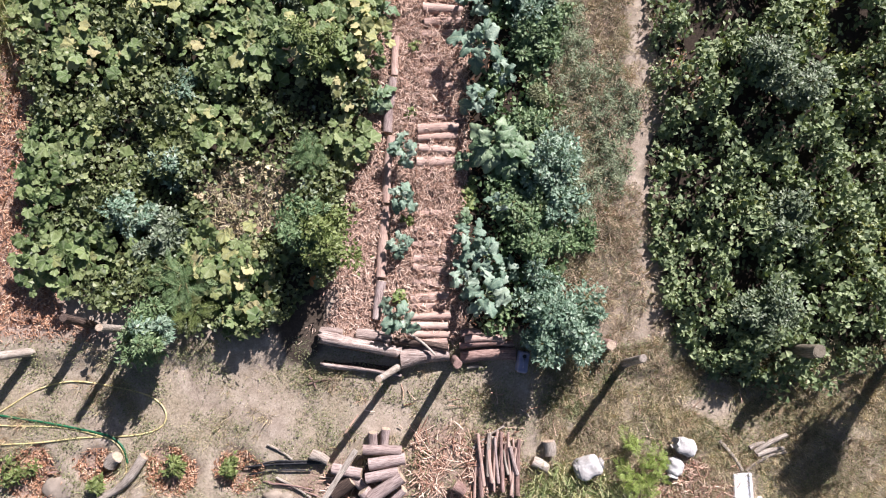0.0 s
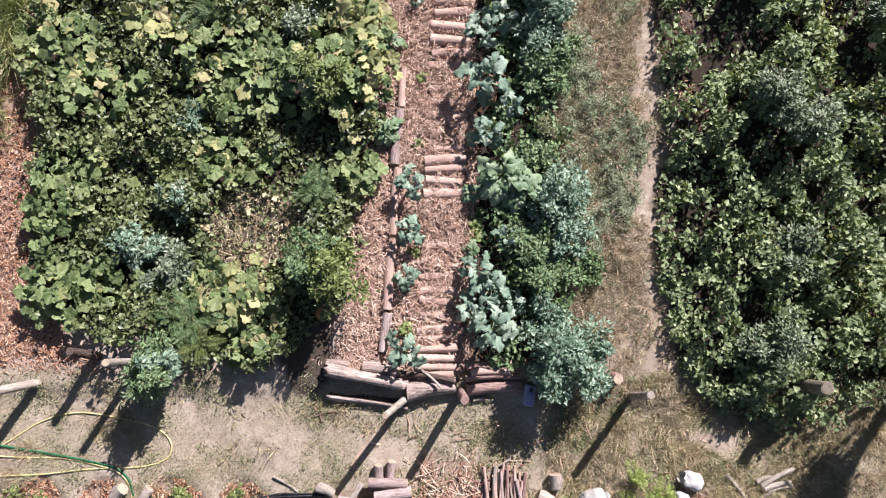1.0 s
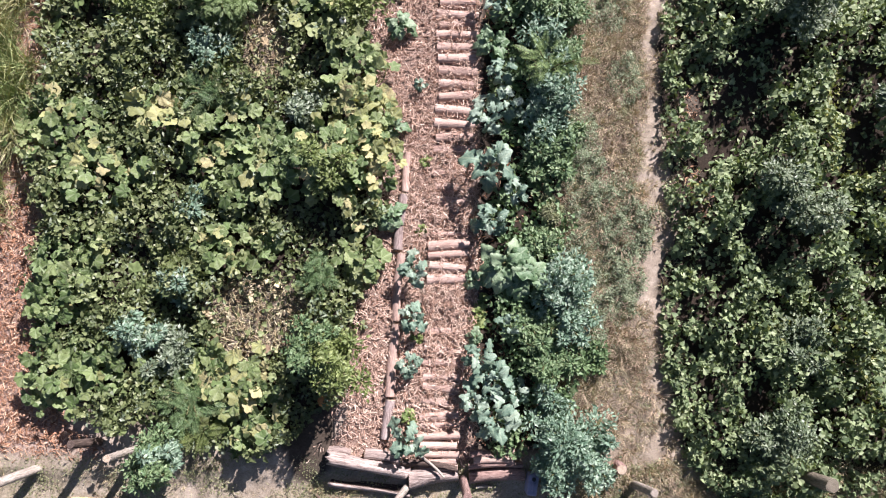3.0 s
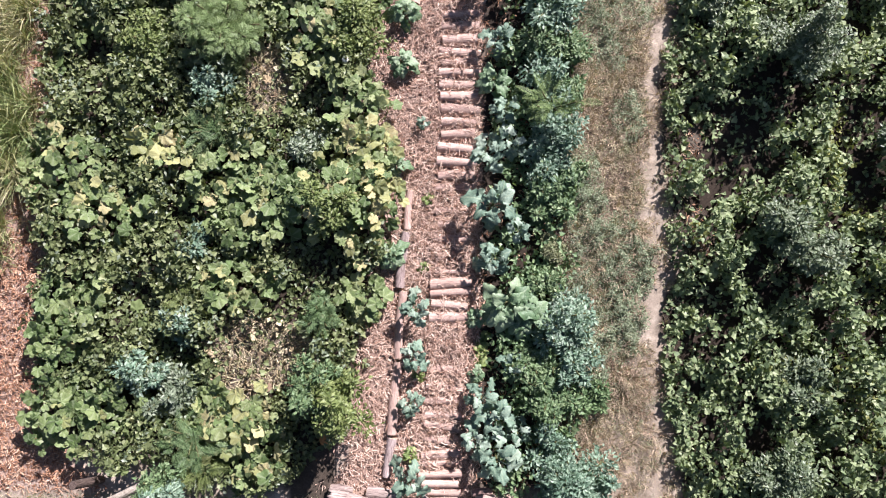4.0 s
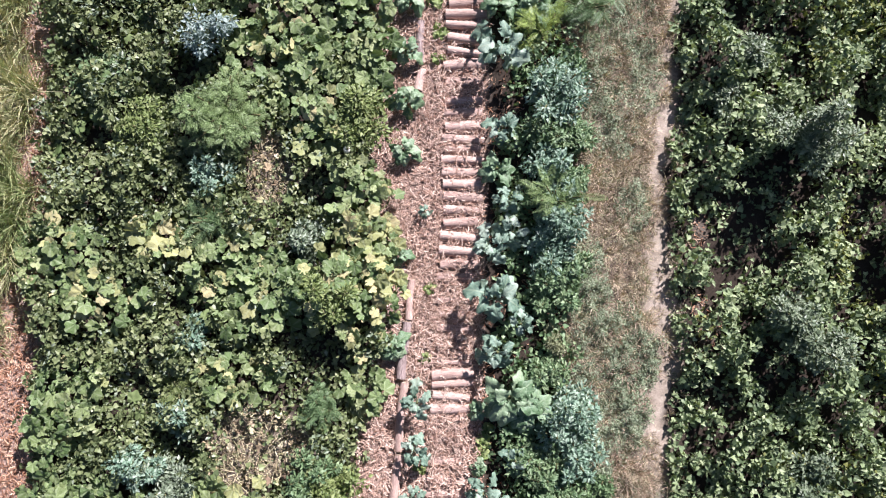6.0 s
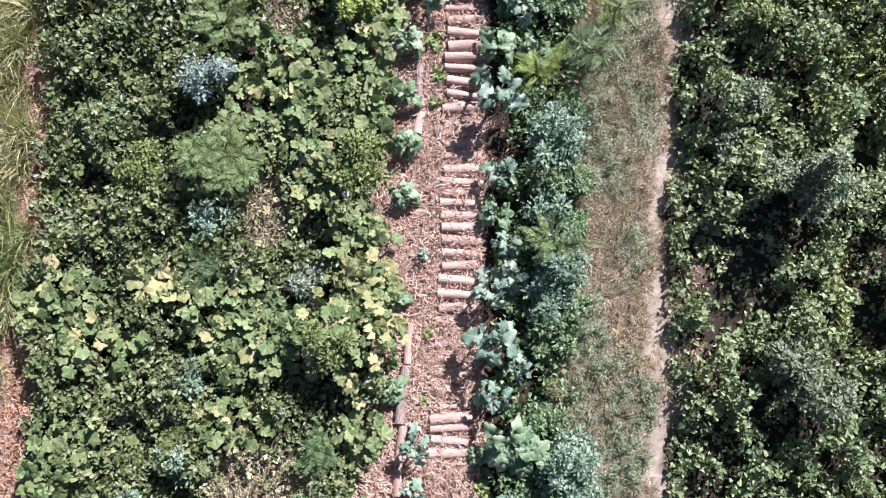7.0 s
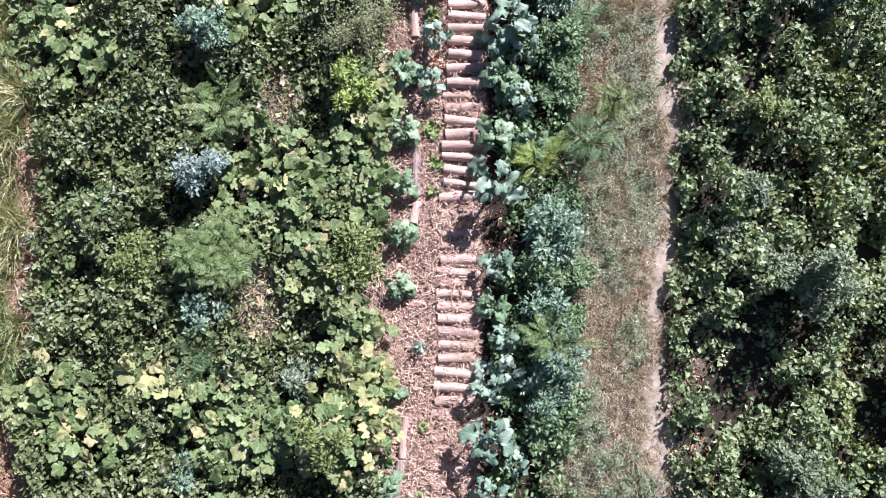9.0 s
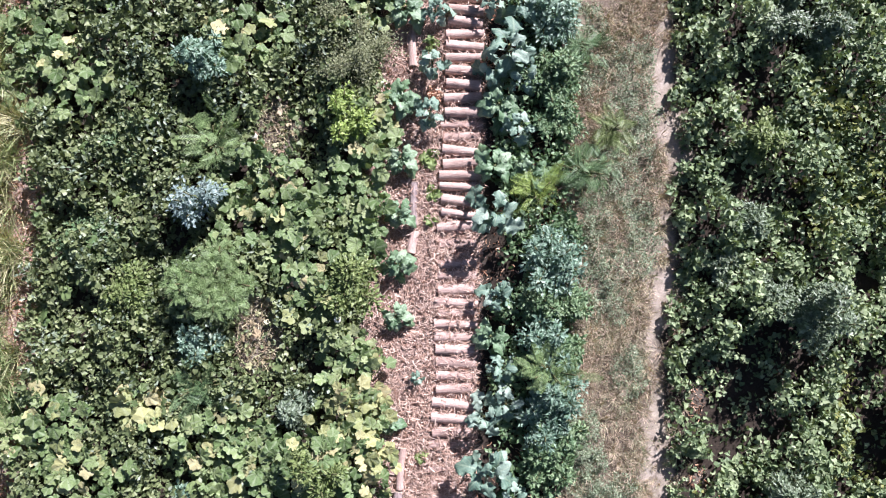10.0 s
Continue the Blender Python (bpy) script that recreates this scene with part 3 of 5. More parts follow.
lawn = front * np.clip(0.36 + 0.6 * wave(GX, GY, 0.8, 8) + 0.3 * wave(GX, GY, 0.3, 4) + 0.5 * np.clip((GX - 0.8) / 1.5, 0, 1), 0, 1)
turf = np.clip(np.maximum(strip, far), 0, 1)
lawn = np.maximum(lawn * 0.85 * (1 - 0.7 * near(GX, GY, PALE_SPOTS)), 0.7 * near(GX, GY, GREY_SPOTS)) * (1 - far)

ground_me = bpy.data.meshes.new("ground")
ground_me.from_pydata(np.stack([GX, GY, GZ], -1).reshape(-1, 3).tolist(), [], quads.tolist())
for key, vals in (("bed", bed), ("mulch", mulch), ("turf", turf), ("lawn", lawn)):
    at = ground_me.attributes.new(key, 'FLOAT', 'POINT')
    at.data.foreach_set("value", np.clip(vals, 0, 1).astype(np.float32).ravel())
for p in ground_me.polygons:
    p.use_smooth = True
ground_me.materials.append(m_soil)
tagged(new("ground", ground_me), "dry sandy garden soil with worn grass and mulch", "ground", kind="structure")


# ---- logs and posts ----
def log_mesh(length, r0, r1, seed, knots=2, sides=12, bow=0.0):
    """Uneven round log along +z with sawn flat ends (open; caps are their own parts or closed later)."""
    r = np.random.default_rng(seed)
    bm = bmesh.new()
    rings = max(4, int(length / 0.18) + 2)
    ph = r.uniform(0, 6.28, 4)
    prev = None
    first = None
    for i in range(rings):
        t = i / (rings - 1)
        rad = r0 + (r1 - r0) * t
        cx, cy = bow * math.sin(math.pi * t), 0.25 * bow * math.sin(2 * math.pi * t + ph[3])
        ring = []
        for j in range(sides):
            a = 2 * math.pi * j / sides
            rr = rad * (1 + 0.07 * math.sin(2 * a + ph[0] + 2 * t) + 0.05 * math.sin(3 * a + ph[1] - 3 * t) + r.uniform(-0.03, 0.03))
            ring.append(bm.verts.new((cx + rr * math.cos(a), cy + rr * math.sin(a), t * length)))
        if prev:
            for j in range(sides):
                bm.faces.new((prev[j], prev[(j + 1) % sides], ring[(j + 1) % sides], ring[j]))
        first = first or ring
        prev = ring
    for rim in (bm.faces.new(list(reversed(first))), bm.faces.new(prev)):
        for e in rim.edges:
            e.smooth = False
    return bm


def cap_mesh(rad, seed):
    r = np.random.default_rng(seed)
    bm = bmesh.new()
    lo = [bm.verts.new((rad * 0.93 * math.cos(a) * (1 + r.uniform(-.03, .03)), rad * 0.93 * math.sin(a), 0)) for a in np.linspace(0, 2 * math.pi, 13)[:-1]]
    hi = [bm.verts.new((v.co.x * 0.96, v.co.y * 0.96, 0.006)) for v in lo]
    for j in range(12):
        bm.faces.new((lo[j], lo[(j + 1) % 12], hi[(j + 1) % 12], hi[j]))
    bm.faces.new(hi)
    return bm


def along(p0, p1):
    """Pose whose z axis runs from p0 to p1."""
    p0, p1 = Vector(p0), Vector(p1)
    return Matrix.Translation(p0) @ (p1 - p0).to_track_quat('Z', 'Y').to_matrix().to_4x4(), (p1 - p0).length


def log(name, p0, p1, r0, r1, mat, label, category, seed, caps=True, group="", bow=0.0):
    m, ln = along(p0, p1)
    ob = part(name, log_mesh(ln, r0, r1, seed, bow=bow), mat, smooth=True)
    ob.matrix_world = m
    if caps:
        for end, z, flip in ((r0, 0, 180), (r1, ln, 0)):
            e = part("sawn_end", cap_mesh(end, seed + (5 if flip else 0)), SAWN, ob, "pale sawn end grain")
            e.matrix_local = pose(0, 0, z, flip, 0, 0)
    tagged(ob, label, category, group)
    return ob


# corduroy path: short logs laid crosswise, some half buried in chips
STEP_Y = [0.36, 0.47, 0.60, 0.74, 0.88, 1.04, 1.18, 1.4, 1.62, 1.8, 2.02, 2.22, 2.5, 3.34, 3.53, 3.73, 3.88, 4.06, 4.58, 4.8, 5.02, 5.4, 5.59, 5.80, 6.02, 6.25, 6.45, 6.66,
          6.86, 7.05, 7.25, 7.42, 7.58, 7.79, 8.0, 8.2, 8.5, 8.77, 8.97, 9.17, 9.39, 9.57, 9.76, 9.96, 10.18, 10.38, 10.57, 10.8, 11.02, 11.25, 11.45, 11.64, 11.84, 12.03, 12.22, 12.42, 12.62]
BURIED = {1.04: 0.03, 1.4: 0.02, 1.8: 0.03, 2.02: 0.03, 2.22: 0.04, 2.5: 0.05, 4.58: 0.035, 4.8: 0.04, 5.02: 0.04, 5.4: 0.03, 8.0: 0.02, 8.2: 0.025, 8.5: 0.03, 10.18: 0.06, 10.38: 0.06, 7.42: 0.06, 7.05: 0.03}
for k, y in enumerate(STEP_Y):
    cx = np.interp(y, [0.3, 1.2, 3.3, 4.5, 6.5, 9, 12.5], [-0.2, -0.19, -0.1, -0.03, 0.02, 0.03, 0.07])
    half = 0.3 + rng.uniform(-0.03, 0.04)
    rad = rng.uniform(0.07, 0.095) if y > 1 else 0.062
    if abs(y - 4.06) < 0.01:
        rad = 0.035
    z = ground_z(cx, y) + rad * (0.2 if y > 8.8 or y < 1 else (-0.15 if 3.2 < y < 4.2 else -0.25)) - BURIED.get(y, 0.0) * 0.8 + 0.022
    sk = rng.uniform(-0.035, 0.035)
    m, ln = along((cx - half, y - sk, z), (cx + half, y + sk, z + rng.uniform(-.01, .01)))
    ob = part("path_log", log_mesh(ln, rad, rad * rng.uniform(0.85, 1.05), 100 + k), STEPWOOD, smooth=True)
    ob.matrix_world = m
    tagged(ob, "reddish worn round log laid across the chip path", "log", "logs of the path")

# edging logs end to end along the west side of the path
for k, (x0, y0, x1, y1, r) in enumerate([(-1.04, 0.84, -0.95, 1.44, 0.085), (-0.94, 1.50, -0.9, 2.62, 0.08), (-0.9, 2.68, -0.86, 3.74, 0.075), (-0.85, 3.8, -0.79, 4.68, 0.08),
                                         (-0.78, 4.72, -0.76, 5.34, 0.07), (-0.67, 8.34, -0.67, 8.68, 0.07), (-0.66, 8.78, -0.68, 9.45, 0.065), (-0.72, 11.3, -0.79, 11.95, 0.07)]):
    log("edging_log", (x0 - 0.03 * (k % 2), y0, ground_z(x0, y0) + r * 0.35), (x1 + 0.02 * (k % 3), y1, ground_z(x1, y1) + r * 0.25), r * (1.12 if k % 2 else 0.95), r * (0.85 if k % 2 else 1.0), STEPWOOD if k % 3 else FIREWOOD,
        "smooth pinkish brown log edging the chip path", "log", 200 + k, group="edging logs", bow=0.015)

# hollow split trunk across the foot of the west bed: a thick half shell, open to the front
def hollow_trunk(p0, p1, r0, r1, seed):
    m, ln = along(p0, p1)
    r = np.random.default_rng(seed)
    side = (m.to_3x3().inverted() @ Vector((0, -1, 0))).normalized()
    up = (m.to_3x3().inverted() @ Vector((0, 0, 1))).normalized()
    bm = bmesh.new()
    rings, arcs = 26, 20
    groove = r.uniform(-1, 1, arcs)
    prev = None
    for i in range(rings):
        t = i / (rings - 1)
        rad = (r0 + (r1 - r0) * t) * (1 + 0.05 * math.sin(7 * t + 1) + r.uniform(-0.015, 0.015))
        ring = []
        for inner in (0, 1):
            for j in (range(arcs) if not inner else reversed(range(arcs))):
                u = j / (arcs - 1)
                th = radians(18 + 208 * u)
                thick = 0.2 + 0.36 * u ** 2
                q = rad * ((1 - thick * (1 + 0.25 * groove[j] + 0.1 * math.sin(9 * t + j))) if inner else 1 + 0.05 * groove[j] + 0.03 * math.sin(5 * t + 2 * j))
                ragged = (0.03 * math.sin(3.3 * j) + 0.05 * groove[j]) * (1 if t > 0.5 else -1) if i in (0, rings - 1) else 0
                ring.append(bm.verts.new(side * (q * math.cos(th)) - up * (q * math.sin(th)) + Vector((0, 0, t * ln + ragged))))
        n = len(ring)
        if prev:
            for j in range(n):
                bm.faces.new((prev[j], prev[(j + 1) % n], ring[(j + 1) % n], ring[j]))
        else:
            bm.faces.new(list(reversed(ring)))
        prev = ring
    bm.faces.new(prev)
    bmesh.ops.recalc_face_normals(bm, faces=bm.faces[:])
    ob = part("hollow_trunk", bm, RETAIN, smooth=True)
    # inner faces take the dark wood, painting in the hollow's shade
    ob.data.materials.append(DARKWOOD)
    for p in ob.data.polygons:
        p.material_index = int(0 < p.index < len(ob.data.polygons) - 1 and arcs <= (p.index - 1) % (2 * arcs) < 2 * arcs - 1)
    ob.matrix_world = m
    return tagged(ob, "thick hollow split pale trunk retaining the bed", "log")


hollow_trunk((-1.88, 0.37, 0.12), (-0.66, 0.16, 0.07), 0.285, 0.24, 77)
# retaining logs across the foot of the beds
for k, (p0, p1, r0, r1, mat, lab) in enumerate([
    ((-0.64, 0.22, 0.0), (0.12, 0.27, 0.0), 0.17, 0.08, RETAIN, "tapered split pale log at the path's foot"),
    ((-1.34, 0.6, 0.05), (-0.78, 0.52, 0.06), 0.085, 0.08, RETAIN, "pale pinkish log lying on the bed edge"),
    # shaded stretch of the slim log, with the shade put into its wood colour
    ((-0.76, 0.5, 0.1), (0.1, 0.4, 0.12), 0.05, 0.045, DARKWOOD, "slim shade-darkened pole lying over the path's foot"),
    ((-1.9, 0.66, 0.06), (-1.55, 0.62, 0.06), 0.06, 0.055, RETAIN, "short pale log end above the hollow trunk"),
    ((0.3, 0.61, 0.08), (0.62, 0.62, 0.07), 0.06, 0.06, BARK, "short reddish log stacked beside the path"),
    ((0.72, 0.68, 0.09), (0.98, 0.69, 0.08), 0.07, 0.065, STEPWOOD, "short pale reddish log in the bed's corner"),
    ((0.36, 0.53, 0.1), (0.98, 0.54, 0.09), 0.06, 0.058, STEPWOOD, "pale reddish log stacked beside the path"),
    ((0.28, 0.43, 0.07), (1.12, 0.46, 0.06), 0.055, 0.05, BARK, "reddish log stacked beside the path"),
    ((0.3, 0.24, -0.04), (1.16, 0.3, -0.03), 0.115, 0.12, BARK, "thick reddish log at the bed's foot"),
    ((0.4, 0.07, -0.07), (0.66, 0.07, -0.07), 0.035, 0.03, PALEWOOD, "short pale stick on the soil"),
    ((-0.58, 0.66, 0.12), (-0.1, 0.3, 0.19), 0.022, 0.018, PALEWOOD, "thin pale stick lying over the logs"),
]):
    log("retaining_log", p0, p1, r0, r1, mat, lab, "log", 240 + k, caps=r0 > 0.05, bow=0.025)

# fence posts and stumps
for k, (base, top, r, mat, lab) in enumerate([
    ((-6.45, 0.3), (-6.58, 0.32, 0.85), 0.072, PALEWOOD, "bleached round fence post beside red mulch"),
    # this post's dark colour stands for the shade of the vines
    ((-5.5, 0.72), (-5.5, 0.9, 0.83), 0.066, DARKWOOD, "dark fence post in the shade of vines"),
    ((-4.85, 0.64), (-4.85, 0.78, 1.10), 0.062, PALEWOOD, "bleached round fence post among the vines"),
    ((-0.63, 0.1), (-0.91, 0.05, 1.03), 0.056, PALEWOOD, "pale leaning fence post beside the logs"),
    ((0.2, 0.2), (0.22, 0.26, 1.0), 0.07, BARK, "reddish upright gate post at the path's foot"),
    ((2.9, 0.13), (2.87, 0.36, 1.06), 0.062, PALEWOOD, "grey fence post by the dry grass"),
    ((2.63, 0.45), (2.62, 0.46, 0.27), 0.085, BARK, "short sawn tree stump in dry soil"),
    ((5.48, 0.35), (5.48, 0.45, 0.94), 0.105, GREYPOST, "thick grey post among bean vines"),
    ((7.12, 0.2), (7.14, 0.25, 1.0), 0.08, GREYPOST, "grey corner post beside the vines"),
]):
    x, y = base
    m, ln = along((x, y, ground_z(x, y) - 0.05), top)
    post = part("stump" if ln < 0.4 else "fence_post", log_mesh(ln, r, r * 0.93, 300 + k), mat, smooth=True)
    post.matrix_world = m
    e = part("sawn_end", cap_mesh(r * 0.93, 330 + k), mat if k in (1, 4, 5, 7) else SAWN, post, "sawn top of the post")
    e.matrix_local = pose(0, 0, ln)
    tagged(post, lab, "stump" if ln < 0.4 else "post", "" if ln < 0.4 else "fence posts")


# ---- chips, straw and litter ----
def litter(name, label, mat, xs, ys, ln, wd, lift=0.02, flat=0.25, category="mulch"):
    n = len(xs)
    pos = np.stack([xs, ys, ground_z(xs, ys) + rng.uniform(0.0, lift, n)], -1)
    L = rng.uniform(ln[0], ln[1], n)
    W = rng.uniform(wd[0], wd[1], n)
    v, f = spread(SLIVERS, pos, rng.uniform(0, 6.28, n), rng.normal(0, flat, n), rng.normal(0, flat, n), np.stack([W, L, W * 0.4], -1))
    ob = new(name, mesh_of(name, v, f, mat))
    return tagged(ob, label, category, kind="stuff")


def fill(n, x0, x1, y0, y1, keep):
    x, y = rng.uniform(x0, x1, n), rng.uniform(y0, y1, n)
    k = rng.uniform(0, 1, n) < keep(x, y)
    return x[k], y[k]


def chip_keep(x, y):
    return np.clip((x + 1.95 + 0.35 * wave(x, y, 0.3, 2)) / 0.4, 0, 1) * np.where(x > -0.75, np.where(x > -0.28, 0.7, 1.0), np.clip((x - left_bed_edges(y)[1] + 0.35) / 0.3, 0, 0.8))


xs, ys = fill(34000, -2.3, 0.42, 0.45, 13.5, chip_keep)
litter("path_chips", "pinkish straw and wood chips covering the path", CHIP_PATH, xs, ys, (0.03, 0.1), (0.008, 0.022), 0.06, 0.36)
xs, ys = fill(15000, -2.3, 0.42, 0.45, 13.5, lambda x, y: chip_keep(x, y) * np.clip(0.6 + 0.7 * wave(x, y, 0.3, 4), 0.1, 1))
litter("straw_shreds", "long pale curled straw shreds on the path", CHIP_PATH, xs, ys, (0.07, 0.18), (0.009, 0.022), 0.08, 0.3)
# chips trodden over the logs, thick where the logs are nearly lost
xs, ys = fill(13000, -0.42, 0.36, 1.0, 13.2, lambda x, y: np.clip(np.interp(y, [1, 1.5, 2, 3.2, 3.3, 4.2, 4.4, 5.4, 5.8, 7.2, 7.4, 8.4, 8.8, 10, 10.4, 10.6], [0.4, 0.45, 0.75, 0.8, 0.25, 0.25, 0.7, 0.6, 0.25, 0.2, 0.35, 0.4, 0.25, 0.2, 0.35, 0.12]) * (0.75 + 0.8 * wave(x, y, 0.22, 9)), 0, 1))
pos_z = 0.03 + rng.uniform(0, 0.075, len(xs))
n = len(xs)
L, W = rng.uniform(0.04, 0.13, n), rng.uniform(0.008, 0.02, n)
v, f = spread(SLIVERS, np.stack([xs, ys, ground_z(xs, ys) + pos_z], -1), rng.uniform(0, 6.28, n), rng.normal(0, 0.25, n), rng.normal(0, 0.3, n), np.stack([W, L, W * 0.5], -1))
tagged(new("trodden_chips", mesh_of("trodden_chips", v, f, CHIP_PATH)), "pale chips and straw trodden over the path logs", "mulch", kind="stuff")
xs, ys = fill(52000, -9, -5.4, 0.3, 13.6, lambda x, y: np.where(y > 4.5, 0.5, 1.0) * np.clip((left_bed_edges(y)[0] + 0.2 - x) / 0.3, 0, 1) * np.clip((y - 0.4) / 0.4, 0, 1))
litter("bark_mulch", "red brown bark mulch beside the bed", CHIP_RED, xs, ys, (0.03, 0.11), (0.008, 0.022), 0.05, 0.4)
xs, ys = fill(18000, -7.2, -2.7, -2.3, -1.0, lambda x, y: near(x, y, MULCH_RINGS) * np.clip(0.55 + 0.8 * wave(x, y, 0.2, 3), 0, 1))
litter("seedling_mulch", "red brown chips heaped round seedlings", CHIP_RED, xs, ys, (0.03, 0.1), (0.01, 0.026), 0.06, 0.5)
xs, ys = fill(12000, -1.8, 4.8, -2.6, -0.3, lambda x, y: near(x, y, [(0.3, -1.5, 0.9, 0.6)]) * np.clip(0.5 + 0.9 * wave(x, y, 0.3, 4), 0.05, 1) + 0.8 * near(x, y, [(3.85, -1.75, 0.7, 0.35), (-1.6, -1.9, 1.0, 0.25)]) + 0.012)
litter("wood_splinters", "reddish splinters scattered round the woodpile", CHIP_SPLIT, xs, ys, (0.06, 0.4), (0.008, 0.028), 0.06, 0.3)
xs, ys = fill(22000, -4.2, -2, 1.6, 11.0, lambda x, y: near(x, y, DRY_SPOTS))
x3, y3 = fill(700, 5.5, 6.6, 0, 0.7, lambda x, y: near(x, y, [(6.05, 0.3, 0.45, 0.3)]))
xs, ys = np.concatenate([xs, x3]), np.concatenate([ys, y3])
litter("dead_vines", "dry brown dead vines and leaves on soil", CHIP_DRY, xs, ys, (0.03, 0.17), (0.005, 0.018), 0.12, 0.45)
xs, ys = fill(900, -4.2, -2, 1.6, 11.0, lambda x, y: 0.8 * near(x, y, DRY_SPOTS))
n = len(xs)
v, f = spread(PUMPKIN_LEAVES, np.stack([xs, ys, ground_z(xs, ys) + rng.uniform(0.06, 0.2, n)], -1), rng.uniform(0, 6.28, n), rng.normal(0, 0.5, n), rng.normal(0, 0.5, n), np.stack([rng.uniform(0.05, 0.15, n), rng.uniform(0.06, 0.17, n), rng.uniform(0.15, 0.35, n)], -1))
tagged(new("withered_leaves", mesh_of("withered_leaves", v, f, CHIP_DRY, True)), "withered curled tan leaves on the dead vines", "leaves", kind="stuff")
xs, ys = fill(5000, 0.35, 1.7, 0.7, 13.5, lambda x, y: 0.5 + 0.4 * wave(x, y, 0.5, 4))
x3, y3 = fill(500, 3.5, 4.3, 4.2, 6.7, lambda x, y: near(x, y, [(q[0], q[1], q[2] * 1.5, q[3] * 1.4) for q in BARE_SPOTS]))
xs, ys = np.concatenate([xs, x3]), np.concatenate([ys, y3])
litter("bed_litter", "brown chips and dead leaves under the kale", CHIP_RED, xs, ys, (0.03, 0.12), (0.006, 0.03), 0.05, 0.4)
xs, ys = fill(3000, -7, 7, -2.5, 0.2, lambda x, y: 0.6 + 0 * x)
litter("loose_twigs", "small dry twigs scattered over bare soil", CHIP_DRY, xs, ys, (0.02, 0.12), (0.003, 0.007), 0.02)


# ---- grass ----
def grass(name, label, mat, xs, ys, ln, wd, lean=(0.5, 1.35), category="grass", yaw=None):
    n = len(xs)
    pos = np.stack([xs, ys, ground_z(xs, ys) - 0.005], -1)
    L = rng.uniform(ln[0], ln[1], n)
    W = rng.uniform(wd[0], wd[1], n)
    a = rng.uniform(0, 6.28, n) if yaw is None else rng.normal(yaw, 0.75, n)
    v, f = spread(BLADE, pos, a, rng.uniform(math.pi / 2 - lean[1], math.pi / 2 - lean[0], n), rng.normal(0, 0.3, n), np.stack([W, L, L], -1))
    return tagged(new(name, mesh_of(name, v, f, mat)), label, category, kind="stuff")


def strip_keep(x, y):
    return (1 - 0.7 * near(x, y, TRACK_SPOTS)) * np.clip((x - 1.6) / 0.3, 0, 1) * np.clip((right_bed_west(y) - 0.1 - x + 0.16 * wave(x, y, 0.7, 1)) / 0.25, 0.12, 1) * np.clip(0.62 + 0.5 * wave(x, y, 0.9, 4), 0.15, 1)


def tufts(name, label, mat, xs, ys, per, rad, ln, wd):
    """Grass in tufts: blades lean out from each centre."""
    n = len(xs) * per
    cx, cy = np.repeat(xs, per), np.repeat(ys, per)
    size = np.repeat(rng.uniform(0.5, 1.3, len(xs)), per)
    a = rng.uniform(0, 6.28, n)
    d = rad * size * np.sqrt(rng.uniform(0, 1, n))
    x, y = cx + d * np.cos(a), cy + d * np.sin(a)
    L, W = rng.uniform(ln[0], ln[1], n) * size, rng.uniform(wd[0], wd[1], n)
    v, f = spread(BLADE, np.stack([x, y, ground_z(x, y) - 0.005], -1), a - math.pi / 2 + rng.normal(0, 0.5, n), rng.uniform(0.25, 1.25, n), rng.normal(0, 0.4, n), np.stack([W, L, L], -1))
    return tagged(new(name, mesh_of(name, v, f, mat)), label, "grass", kind="stuff")


def dry_keep(x, y):
    return strip_keep(x, y) * (1 - 0.8 * near(x, y, GREY_SPOTS))


xs, ys = fill(7800, 1.5, 3.6, 0.1, 13.6, dry_keep)
tufts("dry_grass", "tufted dry olive and brown grass strip", GRASS_DRY, xs, ys, 30, 0.05, (0.05, 0.2), (0.004, 0.009))
xs, ys = fill(3000, 1.5, 3.6, 0.1, 13.6, lambda x, y: strip_keep(x, y) * np.clip(0.4 + 0.9 * wave(x, y, 0.5, 3.3), 0, 1))
tall_x, tall_y = fill(620, 1.7, 3.4, 0.3, 13.4, dry_keep)
tufts("tall_tufts", "taller dry brown grass tufts", GRASS_DRY, tall_x, tall_y, 40, 0.05, (0.16, 0.34), (0.004, 0.008))
tufts("green_tufts", "tufts of green grass among dry grass", GRASS_GREEN, xs, ys, 26, 0.05, (0.06, 0.18), (0.004, 0.009))
xs, ys = fill(40000, 1.5, 3.6, 0.1, 13.6, dry_keep)
n = len(xs)
v, f = spread(LANCE, np.stack([xs, ys, ground_z(xs, ys) + rng.uniform(0.02, 0.18, n)], -1), rng.uniform(0, 6.28, n), rng.normal(0.1, 0.6, n), rng.normal(0, 0.6, n), rng.uniform(0.014, 0.036, n))
tagged(new("dry_herbs", mesh_of("dry_herbs", v, f, GRASS_DRY)), "dry brown herb leaves among grass", "weeds", kind="stuff")
xs, ys = fill(190000, 1.6, 3.4, 0, 13.6, lambda x, y: np.clip(1.6 * near(x, y, GREY_SPOTS) + 0.05 * strip_keep(x, y), 0, 1) * np.where(y > 6, 0.55, 1.0) * np.clip(0.7 + 0.6 * wave(x, y, 0.22, 5), 0.2, 1))
n = len(xs)
v, f = spread(LANCE, np.stack([xs, ys, ground_z(xs, ys) + rng.uniform(0.15, 1.0, n) * np.clip(0.1 + 0.16 * wave(xs, ys, 0.11, 2) + 0.08 * wave(xs, ys, 0.3, 6), 0.03, 0.4)], -1), rng.uniform(0, 6.28, n), rng.normal(0.1, 0.4, n), rng.normal(0, 0.4, n), rng.uniform(0.018, 0.05, n))
